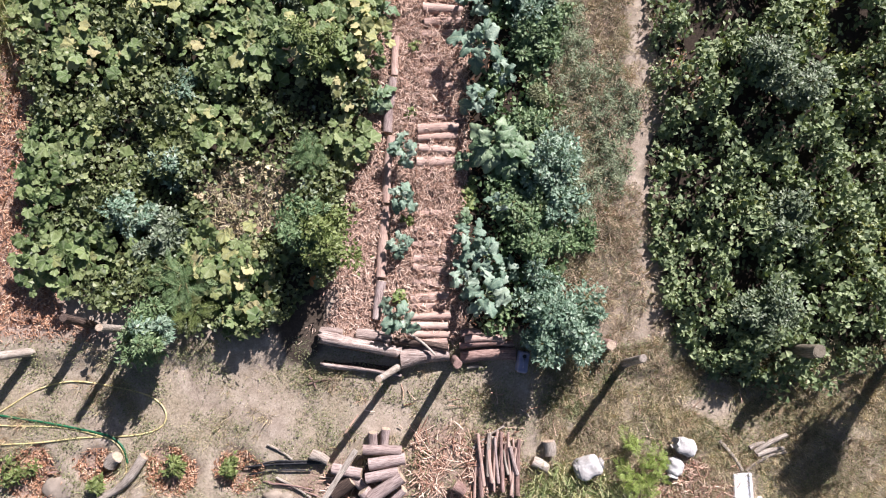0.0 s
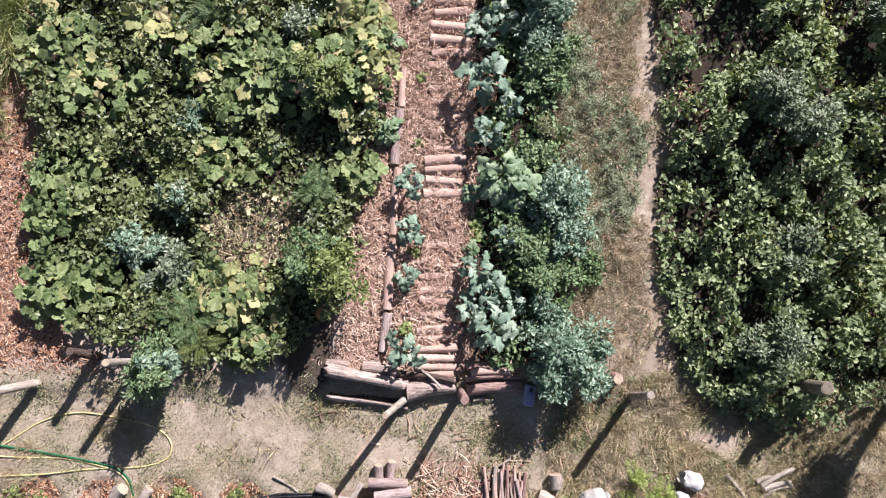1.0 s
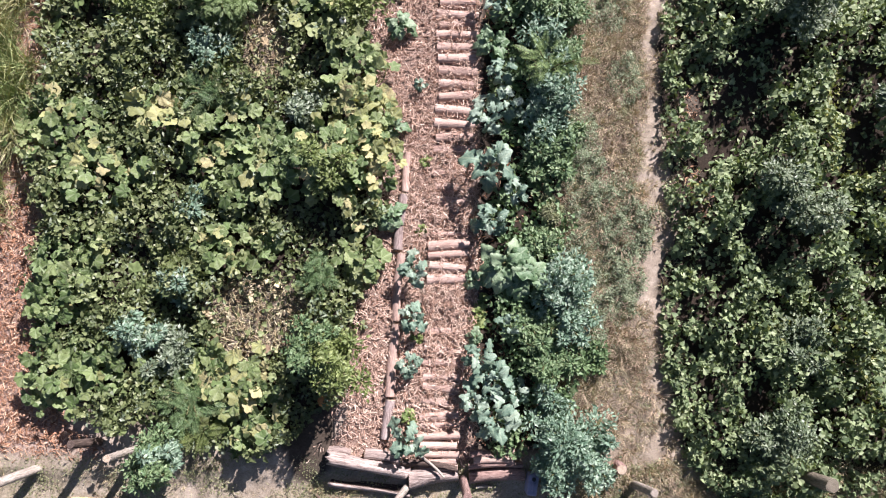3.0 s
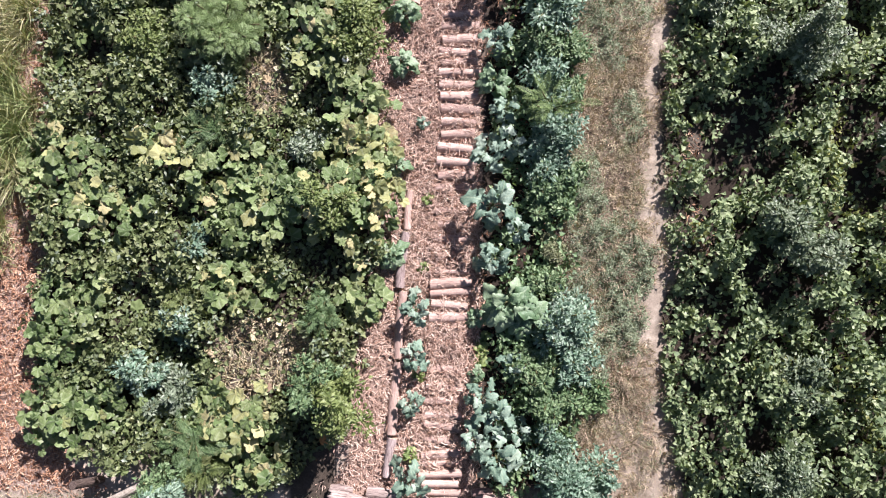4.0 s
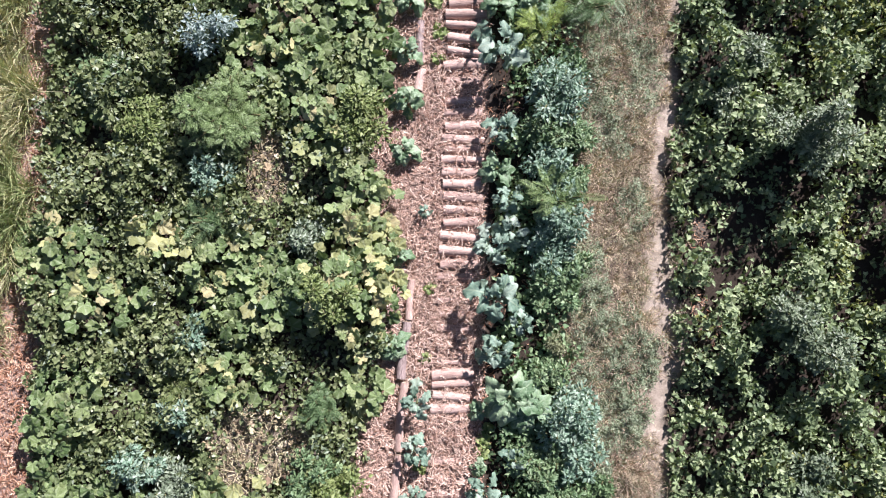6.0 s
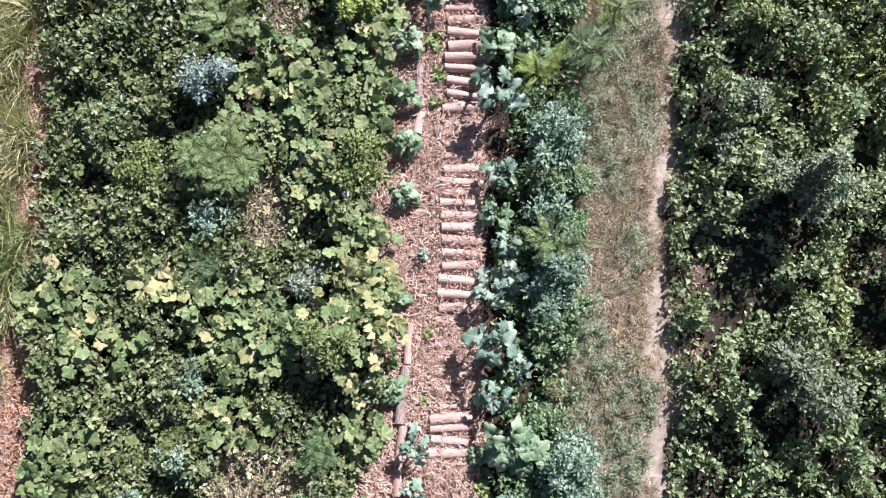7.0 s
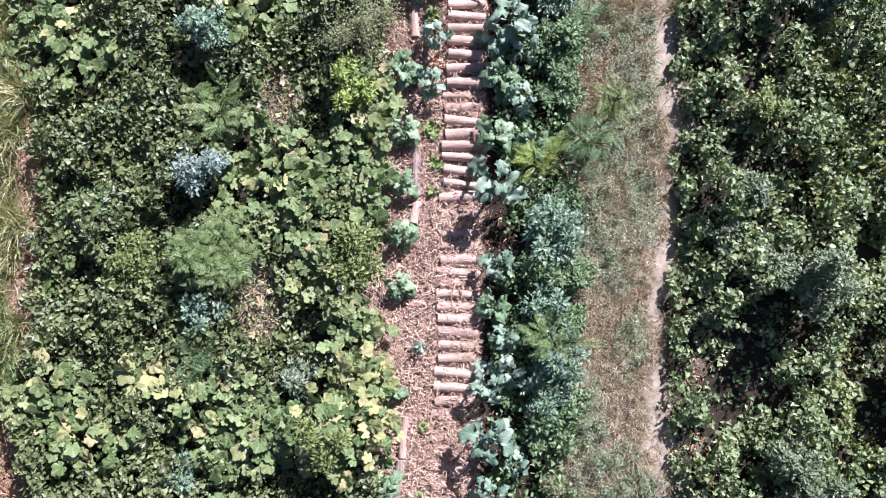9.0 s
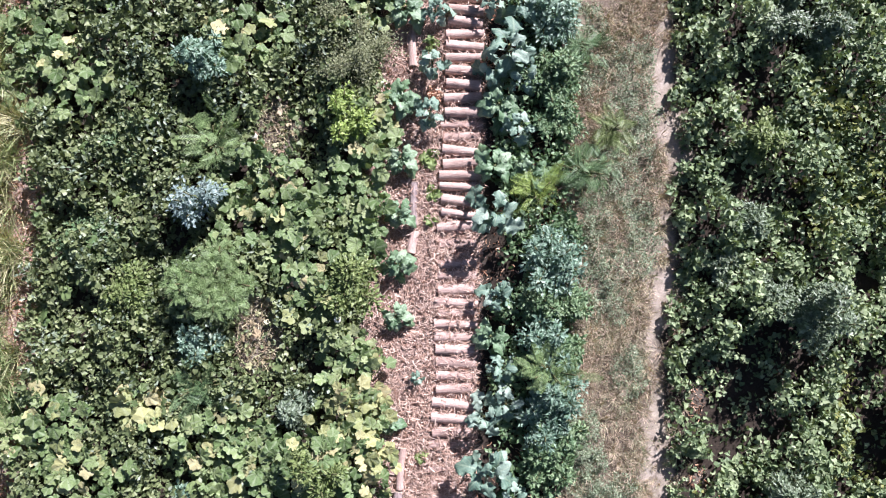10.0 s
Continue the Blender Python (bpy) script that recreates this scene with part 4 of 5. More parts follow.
tagged(new("low_herbs", mesh_of("low_herbs", v, f, HERB)), "grey green low herbs growing through grass", "weeds", kind="stuff")
xs, ys = fill(60000, -7.5, 8.5, -3, 0.5, lambda x, y: np.clip(0.1 + 0.45 * wave(x, y, 0.8, 8) + 0.55 * np.clip((x - 0.8) / 1.5, 0, 1), 0.02, 1) * (1 - 0.75 * near(x, y, PALE_SPOTS)))
grass("front_grass", "thin dry grass over trodden soil", GRASS_FRONT, xs, ys, (0.03, 0.1), (0.003, 0.007))
xs, ys = fill(13000, -7.5, 8.5, -3, 0.4, lambda x, y: np.clip(-0.15 + 0.5 * wave(x, y, 0.6, 8) + 0.7 * np.clip((x - 0.8) / 1.5, 0, 1), 0.0, 1) * (1 - 0.75 * near(x, y, PALE_SPOTS)))
brown = near(xs, ys, [(2.6, -1.1, 0.5, 0.35), (3.5, -1.5, 0.6, 0.4), (1.5, -0.8, 0.4, 0.3), (6.6, -1.3, 0.6, 0.5), (6.0, -0.1, 0.5, 0.3), (3.3, 0.0, 0.4, 0.3), (4.6, -1.8, 0.6, 0.3)]) > 0.4
tufts("brown_tufts", "tufts of brown dead grass on soil", GRASS_DRY, xs[brown], ys[brown], 26, 0.06, (0.06, 0.2), (0.004, 0.009))
xs, ys = xs[~brown], ys[~brown]
tufts("front_tufts", "tufts of dry tan grass on soil", GRASS_FRONT, xs, ys, 24, 0.06, (0.06, 0.19), (0.004, 0.009))
gx2, gy2 = fill(1300, 1.2, 5.8, -1.6, 0.3, lambda x, y: near(x, y, [(2.0, -0.45, 0.35, 0.3), (2.5, -0.1, 0.3, 0.2), (3.9, -0.2, 0.3, 0.2), (5.3, -0.6, 0.4, 0.25), (2.2, 0.1, 0.3, 0.2), (4.2, -1.0, 0.3, 0.25)]))
tufts("green_weed_tufts", "small green weeds in dry turf", SHRUB["olive"], gx2, gy2, 22, 0.05, (0.04, 0.12), (0.006, 0.012))
xs, ys = fill(170000, -7.5, 8.5, -2.6, 0.55, lambda x, y: np.clip(0.36 + 0.5 * wave(x, y, 0.5, 2.5) + 0.3 * wave(x, y, 0.17, 1), 0.0, 1) * (1 - 0.85 * near(x, y, PALE_SPOTS)))
grass("green_grass", "short grey green grass on trodden soil", GRASS_GREEN, xs, ys, (0.015, 0.05), (0.004, 0.009))
xs, ys = fill(130000, -7.5, 8.0, -2.8, 0.5, lambda x, y: np.clip(0.24 + 0.6 * wave(x, y, 0.45, 7) + 0.3 * wave(x, y, 0.2, 3) + 0.25 * np.clip((x - 0.6) / 1.5, 0, 1) + 0.5 * near(x, y, [(-1.6, -0.15, 0.7, 0.3), (0.3, -0.5, 0.9, 0.3)]), 0, 0.95) * (1 - 0.85 * near(x, y, PALE_SPOTS)))
n = len(xs)
v, f = spread(LANCE, np.stack([xs, ys, ground_z(xs, ys) + rng.uniform(0.01, 0.07, n)], -1), rng.uniform(0, 6.28, n), rng.normal(0.1, 0.6, n), rng.normal(0, 0.6, n), rng.uniform(0.015, 0.04, n))
tagged(new("front_herbs", mesh_of("front_herbs", v, f, TURF_HERB)), "tiny green and dry herb leaves on soil", "weeds", kind="stuff")


# tall grass standing along the west edge, in clumps, with red mulch showing between it and the bed
def tall_grass(name, label, count, per, ln, wd, margin, upright, seed):
    xs, ys = fill(count, -9.0, -6.2, 3.3, 13.6, lambda x, y: np.clip((left_bed_edges(y)[0] - margin + 0.3 * wave(x * 0.4, y, 0.42, seed) - x) / 0.15, 0, 1) * np.clip((y - 3.6) / 1.6, 0, 1) ** 1.5 * np.clip(0.6 + 0.9 * wave(x, y, 0.3, seed), 0.06, 1))
    n = len(xs) * per
    a = rng.uniform(0, 6.28, n)
    cx, cy = np.repeat(xs, per) + 0.06 * np.cos(a), np.repeat(ys, per) + 0.06 * np.sin(a)
    L, W = rng.uniform(ln[0], ln[1], n) * np.repeat(rng.uniform(0.7, 1.2, len(xs)), per), rng.uniform(wd[0], wd[1], n)
    v, f = spread(BLADE, np.stack([cx, cy, ground_z(cx, cy)], -1), a - math.pi / 2 + rng.normal(0, 0.5, n), rng.uniform(upright[0], upright[1], n), rng.normal(0, 0.5, n), np.stack([W, L, L], -1))
    tagged(new(name, mesh_of(name, v, f, GRASS_LONG)), label, "grass", kind="stuff")


tall_grass("long_grass", "long green and straw grass standing beside mulch", 4200, 26, (0.4, 0.85), (0.008, 0.017), 0.24, (0.55, 1.4), 6)
tall_grass("short_straw_grass", "short straw coloured grass at the mulch's edge", 2600, 22, (0.12, 0.35), (0.005, 0.011), 0.25, (0.2, 1.1), 2)


# ---- low vine beds ----
def canopy(x, y, holes, base, swing):
    h = base + swing * wave(x, y, 0.55, 3.3) + 0.5 * swing * wave(x, y, 0.22, 1.1)
    h = h * (1 + 0.45 * near(x, y, TALL_EDGE))
    return np.clip(h * (1 - 0.82 * near(x, y, holes)), 0.04, 1)


def vine_leaves(name, label, mat, xs, ys, h, size, category):
    n = len(xs)
    z = ground_z(xs, ys) + h * (1 - 0.85 * rng.uniform(0, 1, n) ** 1.5)
    v, f = spread(HEART + LANCE[1:], np.stack([xs, ys, z], -1), rng.uniform(0, 6.28, n), rng.normal(-0.15, 0.62, n), rng.normal(0, 0.62, n), rng.uniform(size[0], size[1], n))
    return tagged(new(name, mesh_of(name, v, f, mat)), label, category, kind="stuff")


def left_keep(x, y):
    w, e = left_bed_edges(y)
    edge = 0.15 * wave(x, y, 0.3, 9)
    inside = np.clip((x - w + edge) / 0.12, 0, 1) * np.clip((e - x + edge) / 0.12, 0, 1) * np.clip((y - left_bed_south(x) + edge) / 0.12, 0, 1)
    return inside * (1 - 0.9 * near(x, y, PUMPKIN_SPOTS)) * (1 - 0.93 * near(x, y, DRY_SPOTS)) * (1 - 0.5 * near(x, y, DARK_SPOTS)) * np.clip(0.85 + 0.45 * wave(x, y, 0.3, 5), 0.12, 1)


def right_keep(x, y):
    edge = 0.15 * wave(x, y, 0.3, 2)
    inside = np.clip((x - right_bed_west(y) + 0.07 + edge) / 0.12, 0, 1) * np.clip((y + 0.25 - np.clip(x - 6, 0, 1) * 0.6 + edge) / 0.15, 0, 1)
    return inside * (1 - 0.8 * near(x, y, RIGHT_DARK)) * (1 - 0.97 * near(x, y, BARE_SPOTS)) * np.clip(0.62 + 0.8 * wave(x, y, 0.26, 7), 0.04, 1)


for y0, y1 in ((0, 4.5), (4.5, 9), (9, 14)):
    xs, ys = fill(int(6.2 * (y1 - y0) * 1350), -7.2, -1.0, y0, y1, left_keep)
    vine_leaves("bean_vines", "tangled dark green vines covering the bed", LEAF_VINE, xs, ys, canopy(xs, ys, DARK_SPOTS, 0.34, 0.18), (0.045, 0.105), "vines")
    xs, ys = fill(int(5.7 * (y1 - y0 + 0.4) * 1450), 3.3, 9.0, y0 - 0.4 * (y0 == 0), y1, right_keep)
    h = canopy(xs, ys, RIGHT_DARK, 0.48, 0.3) * np.clip(0.3 + (xs - right_bed_west(ys)) / 0.9, 0.3, 1)
    vine_leaves("sweet_potato_vines", "dense dark green vine leaves covering the bed", LEAF_VINE_R, xs, ys, h, (0.05, 0.106), "vines")
xs, ys = fill(30000, -7.0, -1.0, 0.5, 13.5, lambda x, y: left_keep(x, y) * np.clip(0.9 * wave(x, y, 0.45, 11) - 0.1, 0, 1))
n = len(xs)
v, f = spread(LANCE, np.stack([xs, ys, ground_z(xs, ys) + canopy(xs, ys, DARK_SPOTS, 0.42, 0.16) * rng.uniform(0.7, 1.15, n)], -1), rng.uniform(0, 6.28, n), rng.normal(0, 0.5, n), rng.normal(0, 0.5, n), rng.uniform(0.04, 0.1, n))
tagged(new("bed_herbs", mesh_of("bed_herbs", v, f, SHRUB["sage"])), "grey green herbs growing through the vines", "weeds", kind="stuff")
YELLOW_SPOTS = [(5.76, 10.81, 0.45, 0.5), (5.49, 9.76, 0.4, 0.35), (6.6, 5.0, 0.35, 0.3), (5.7, 2.55, 0.5, 0.3), (6.6, 2.0, 0.4, 0.8), (6.0, 5.9, 0.3, 0.9), (6.3, 9.6, 0.5, 0.6), (5.0, 2.6, 0.5, 0.2), (6.6, 4.0, 0.3, 0.3), (5.6, 8.9, 0.3, 0.4), (3.75, 4.75, 0.2, 0.22)]
xs, ys = fill(26000, 3.3, 7.5, 0, 13, lambda x, y: near(x, y, YELLOW_SPOTS) * 0.8 * np.clip(0.7 + 0.5 * wave(x, y, 0.3, 2), 0.1, 1))
vine_leaves("yellowish_vines", "yellow green vine leaves spreading through the bed", LEAF_VINE_Y, xs, ys, canopy(xs, ys, RIGHT_DARK, 0.5, 0.14), (0.05, 0.1), "vines")
xs, ys = fill(26000, 0.5, 2.1, 0.6, 13.4, lambda x, y: np.clip((x - 0.55 + 0.2 * wave(x, y, 0.4, 3)) / 0.25, 0, 1) * np.clip((1.85 - x + 0.2 * wave(x, y, 0.5, 6)) / 0.2, 0, 1) * np.clip(0.6 + 0.6 * wave(x, y, 0.35, 8), 0.08, 1))
vine_leaves("bed_weeds", "low green weeds between the shrubs and kale", SHRUB["green"], xs, ys, 0.24 + 0.12 * wave(xs, ys, 0.4, 1), (0.04, 0.1), "weeds")


# ---- pumpkin vines: each leaf a piece of its vine ----
PUMP_MESH = [mesh_of("leaf", v, f, LEAF_PUMP, True) for v, f in PUMPKIN_LEAVES]
YELLOW_MESH = [mesh_of("leaf", v, f, LEAF_YELLOW, True) for v, f in PUMPKIN_LEAVES]


def tube(points, rad, sides=6):
    """A round tube through a line of points, as a bmesh."""
    bm = bmesh.new()
    pts = [Vector(p) for p in points]
    prev = None
    for i, p in enumerate(pts):
        d = (pts[min(i + 1, len(pts) - 1)] - pts[max(i - 1, 0)]).normalized()
        s = d.cross(Vector((0, 0, 1)))
        s = s.normalized() if s.length > 1e-4 else Vector((1, 0, 0))
        u = s.cross(d)
        ring = [bm.verts.new(p + rad * (s * math.cos(a) + u * math.sin(a))) for a in np.linspace(0, 2 * math.pi, sides + 1)[:-1]]
        if prev:
            for j in range(sides):
                bm.faces.new((prev[j], prev[(j + 1) % sides], ring[(j + 1) % sides], ring[j]))
        else:
            bm.faces.new(list(reversed(ring)))
        prev = ring
    bm.faces.new(prev)
    return bm


def pumpkin_vine(cx, cy, rx, ry, yellow, lift=0.0):
    root = new("pumpkin_vine")
    root.location = (cx, cy, ground_z(cx, cy))
    pts = [(rx * 0.8 * math.cos(a) * a / 6, ry * 0.8 * math.sin(a) * a / 6, 0.04) for a in np.linspace(0.5, 6.6, 24)]
    part("stem", tube(pts, 0.012), STEM, root, "trailing green stem", True)
    for k in range(min(290, int(300 * rx * ry) + 12)):
        a, d = rng.uniform(0, 6.28), math.sqrt(rng.uniform(0, 1)) * 1.08
        x, y = cx + d * rx * math.cos(a), cy + d * ry * math.sin(a)
        if near(np.array([x]), np.array([y]), DARK_SPOTS + DRY_SPOTS)[0] > 0.6 and rng.uniform() < (0.4 if yellow > 0.4 else 0.6):
            continue
        sunk = float(near(np.array([x]), np.array([y]), DARK_SPOTS)[0])
        z = (1 - 0.6 * sunk) * 0.25 + lift + 0.12 * float(wave(x, y, 0.5, 3)) + rng.uniform(-0.04, 0.14)
        yl = rng.uniform() < yellow
        ob = new("leaf", (YELLOW_MESH if yl else PUMP_MESH)[k % 6])
        s = 0.12 + 0.15 * rng.uniform() ** 1.5 + 0.03 * yl
        ob.matrix_local = pose(x - cx, y - cy, z, math.degrees(rng.normal(-0.08, 0.33)), math.degrees(rng.normal(0, 0.33)), rng.uniform(0, 360)) @ Matrix.Diagonal((s, s, s, 1))
        ob.parent = root
    tagged(root, "pumpkin vine with yellowing broad leaves" if yellow > 0.25 else "pumpkin vine with broad green lobed leaves", "pumpkin plant", "pumpkin vines")


# large yellow leaves that stand out singly: x, y, size
YELLOW_LEAVES = [(-4.91, 5.93, 0.32), (-4.48, 6.06, 0.24), (-4.65, 5.72, 0.24), (-4.15, 5.70, 0.20), (-3.26, 6.08, 0.22), (-4.72, 4.99, 0.24), (-5.38, 4.98, 0.24), (-5.76, 5.04, 0.28), (-5.85, 5.34, 0.24), (-6.19, 6.16, 0.28), (-1.79, 6.00, 0.28), (-1.88, 5.64, 0.22), (-1.33, 5.32, 0.24), (-1.19, 6.19, 0.22), (-2.14, 5.80, 0.20), (-3.18, 4.83, 0.28), (-4.71, 5.64, 0.24), (-1.70, 5.52, 0.20), (-1.26, 5.16, 0.24), (-1.60, 4.51, 0.24), (-1.25, 4.47, 0.24), (-1.47, 4.16, 0.22), (-3.34, 2.11, 0.24), (-2.95, 2.28, 0.22), (-3.45, 1.25, 0.22)]


for plot in PUMPKIN_PLOTS:
    pumpkin_vine(*plot)
vines = [o for o in scene.objects if o.name.startswith("pumpkin_vine")]
for k, (x, y, s) in enumerate(YELLOW_LEAVES):
    root = min(vines, key=lambda o: (o.location.x - x) ** 2 + (o.location.y - y) ** 2)
    ob = new("leaf", YELLOW_MESH[k % 6])
    a = rng.uniform(0, 6.28)
    ob.matrix_local = pose(x - root.location.x + 0.38 * s * math.sin(a), y - root.location.y - 0.38 * s * math.cos(a), 0.38, rng.uniform(-14, 14), rng.uniform(-14, 14), math.degrees(a)) @ Matrix.Diagonal((s, s, s, 1))
    ob.parent = root
# stray broad leaves among the other vines
xs, ys = fill(420, -6.9, -1.2, 0.6, 13, lambda x, y: left_keep(x, y) * 0.8)
n = len(xs)
v, f = spread(PUMPKIN_LEAVES, np.stack([xs, ys, canopy(xs, ys, DARK_SPOTS, 0.26, 0.1)], -1), rng.uniform(0, 6.28, n), rng.normal(-0.1, 0.3, n), rng.normal(0, 0.3, n), rng.uniform(0.12, 0.24, n))
tagged(new("stray_pumpkin_leaves", mesh_of("stray_pumpkin_leaves", v, f, LEAF_PUMP_STUFF, True)), "broad green leaves scattered among vines", "leaves", kind="stuff")


def pumpkin(x, y, z, r, mat, label):
    bm = bmesh.new()
    seg, rings = 24, 10
    rows = []
    for i in range(1, rings):
        th = math.pi * i / rings
        rows.append([bm.verts.new((r * math.sin(th) * math.cos(a) * (1 + 0.06 * math.cos(8 * a)), r * math.sin(th) * math.sin(a) * (1 + 0.06 * math.cos(8 * a)),
                                   r * 0.8 * math.cos(th) * (1 - 0.25 * math.exp(-(math.sin(th) * 3) ** 2)))) for a in np.linspace(0, 2 * math.pi, seg + 1)[:-1]])
    for a, b_ in zip(rows, rows[1:]):
        for j in range(seg):
            bm.faces.new((a[j], b_[j], b_[(j + 1) % seg], a[(j + 1) % seg]))
    bm.faces.new(rows[0])
    bm.faces.new(list(reversed(rows[-1])))
    ob = part("pumpkin", bm, mat, smooth=True)
    ob.location = (x, y, z)
    part("stalk", tube([(0, 0, r * 0.6), (0.01, 0, r * 0.75), (0.03, 0.01, r * 0.95)], 0.015), STEM, ob, "short dry stalk")
    tagged(ob, label, "pumpkin")


pumpkin(-1.98, 1.43, 0.12, 0.1, ORANGE, "ripe orange pumpkin on the ground under leaves")
pumpkin(-1.75, 7.3, 0.42, 0.055, PALEGOURD, "pale cream gourd among pumpkin leaves")
pumpkin(-2.2, 5.1, 0.4, 0.05, PALEGOURD, "pale cream gourd among pumpkin leaves")
pumpkin(-3.2, 10.1, 0.1, 0.07, PALEGOURD, "pale cream gourd among pumpkin leaves")


# ---- kale, cabbages and lettuces ----
def rosette(name, seed, leaf_meshes, count, spread_r, label, category, stem_h=0.12):
    r = np.random.default_rng(seed)
    root = new(name)
    part("stalk", tube([(0, 0, -0.02), (0.005, 0, stem_h * 0.5), (0, 0.005, stem_h)], 0.022), STEM, root, "thick green stalk", True)
    for k in range(count):
        t = k / count
        a = 137.5 * k + r.uniform(-30, 30)
        up = -4 + 58 * t ** 1.5 + r.uniform(-20, 20)
        s = spread_r * (1.0 - 0.5 * t) * r.uniform(0.6, 1.2)
        ob = new("leaf", leaf_meshes[k % len(leaf_meshes)])
        ob.parent = root
        ob.matrix_local = pose(0, 0, stem_h * (0.5 + 0.5 * t), 0, 0, a) @ pose(0, 0.015, 0, up, r.uniform(-34, 34), 0) @ Matrix.Diagonal((s, s * r.uniform(0.85, 1.15), s, 1))
    tagged(root, label, category)
    return root


KALE_MESH = [mesh_of("leaf", *kale_leaf(k, 0.56, 0.11, 0.04, 0.3, 0.36), LEAF_KALE, True) for k in range(4)]
CABB_MESH = [mesh_of("leaf", *kale_leaf(k + 10, 0.6, 0.08, 0.06, 0.12, 0.24), LEAF_CABB, True) for k in range(4)]
LETT_MESH = [mesh_of("leaf", *kale_leaf(k + 20, 0.75, 0.12, 0.14, 0.12, 0.08), LEAF_LETT, True) for k in range(3)]
MASTERS = {
    "k": [rosette("kale_plant", s, KALE_MESH, 12, 0.46, "blue green kale with frilled leaves beside the path", "kale", 0.46) for s in (1, 2, 3)],
    "c": [rosette("cabbage_plant", s, CABB_MESH, 16, 0.38, "open green cabbage with broad leaves in mulch", "cabbage", 0.28) for s in (4, 5)],
    "l": [rosette("lettuce", s, LETT_MESH, 14, 0.22, "small yellow green lettuce beside the path", "lettuce", 0.04) for s in (6, 7)],
}
used = set()


def plant(kind, x, y, s):
    k = rng.integers(0, len(MASTERS[kind]))
    m = pose(x, y, ground_z(x, y), 0, 0, rng.uniform(0, 360)) @ Matrix.Diagonal((s, s, s, 1))
    src = MASTERS[kind][k]
    if (kind, k) not in used:
        used.add((kind, k))
        src.matrix_basis = m
    else:
        c = copy_thing(src, m)
        c.matrix_basis = m


for x, y, s in [(-0.61, 3.47, 0.72), (-0.64, 2.75, 0.72), (-0.67, 2.03, 0.62), (-0.66, 0.86, 0.85), (-0.44, 11.29, 0.75), (-0.42, 12.11, 0.7), (-0.47, 10.49, 0.75), (-0.56, 6.42, 0.35)]:
    plant("k", x, y, s)
for x, y, s in [(0.53, 5.09, 1.15), (0.60, 4.27, 0.85), (0.41, 2.14, 0.85), (0.64, 1.82, 0.9), (0.66, 1.22, 1.15), (0.33, 1.5, 0.75), (0.98, 1.6, 0.7), (0.9, 2.62, 0.7), (0.48, 5.88, 0.8),
                (0.8, 6.1, 0.8), (0.72, 6.62, 0.75), (0.62, 7.7, 0.8), (0.57, 8.95, 1.15), (0.72, 11.5, 1.2), (0.55, 11.2, 0.8), (0.95, 12.25, 0.9), (0.95, 10.3, 0.8), (0.45, 12.3, 0.7), (0.95, 4.7, 0.7), (1.0, 11.05, 0.8)]:
    plant("k", x, y, s)
for x, y, s in [(0.78, 3.6, 1.35), (1.08, 3.42, 1.15), (0.55, 7.1, 0.85), (0.56, 9.7, 0.95), (1.1, 9.64, 0.95), (0.6, 10.68, 1.0), (-0.98, 5.73, 0.75), (-1.0, 4.3, 0.85), (-0.91, 7.36, 0.7),
                (-0.88, 8.15, 0.92), (-0.91, 8.93, 0.85), (-0.9, 9.8, 0.8), (-0.92, 10.67, 0.9), (-0.9, 12.15, 0.9), (-1.25, 12.4, 0.8), (0.35, 3.35, 0.5), (0.36, 2.45, 0.5)]:
    plant("c", x, y, s)
for x, y, s in [(0.4, 2.8, 0.95), (0.46, 2.98, 0.85), (0.36, 2.66, 0.7), (-0.66, 1.17, 0.95), (-0.47, 11.65, 1.0), (-0.43, 9.86, 1.0), (-0.4, 9.31, 0.8), (-0.41, 8.86, 0.8), (-0.46, 5.2, 0.7), (-0.5, 4.12, 0.7), (-0.55, 2.4, 0.7)]:
    plant("l", x, y, s)


# ---- shrubs and feathery plants ----
def shrub(x, y, r, h, tone, label, leaves=1500, size=(0.04, 0.1), shape=LANCE, seed=0):
    root = new("shrub")
    root.location = (x, y, ground_z(x, y))
    rr = np.random.default_rng(seed + int(1000 * abs(x)) + int(77 * abs(y)))
    tips = []
    stems = max(7, int(15 * r / 0.5))
    wood = bmesh.new()
    for k in range(stems):
        a, d = rr.uniform(0, 6.28), r * math.sqrt(rr.uniform(0.02, 1))
        top = Vector((d * math.cos(a), d * math.sin(a), h * (1 - 0.45 * (d / r) ** 2) * rr.uniform(0.55, 1.15)))
        mid = Vector((top.x * 0.35, top.y * 0.35, top.z * 0.55))
        one = tube([(0, 0, -0.02), mid * 0.5, mid, (mid + top) / 2 + Vector((0, 0, 0.03)), top], 0.007 + 0.008 * r, 5)
        me = bpy.data.meshes.new("tmp")
        one.to_mesh(me)
        one.free()
        wood.from_mesh(me)
        bpy.data.meshes.remove(me)
        tips.append((mid, top))
    part("branchwork", wood, STEM, root, "thin brown green stems", True)
    per = leaves // stems
    pos, out = [], []
    for mid, top in tips:
        t = rr.uniform(0, 1, per) ** 0.6
        base = np.array(mid)[None] * (1 - t[:, None]) + np.array(top)[None] * t[:, None]
        off = rr.normal(0, 1, (per, 3)) * np.array([0.34, 0.34, 0.2]) * r * rr.uniform(0.16, 0.52)
        pos.append(base + off)
        out.append(np.arctan2(off[:, 1], off[:, 0]) - math.pi / 2)
    pos, out = np.concatenate(pos), np.concatenate(out)
    pos[:, 2] = np.maximum(pos[:, 2], 0.03)
    n = len(pos)
    v, f = spread(shape, pos, out + rr.normal(0, 0.5, n), rr.normal(0.05, 0.45, n), rr.normal(0, 0.4, n), rr.uniform(size[0], size[1], n))
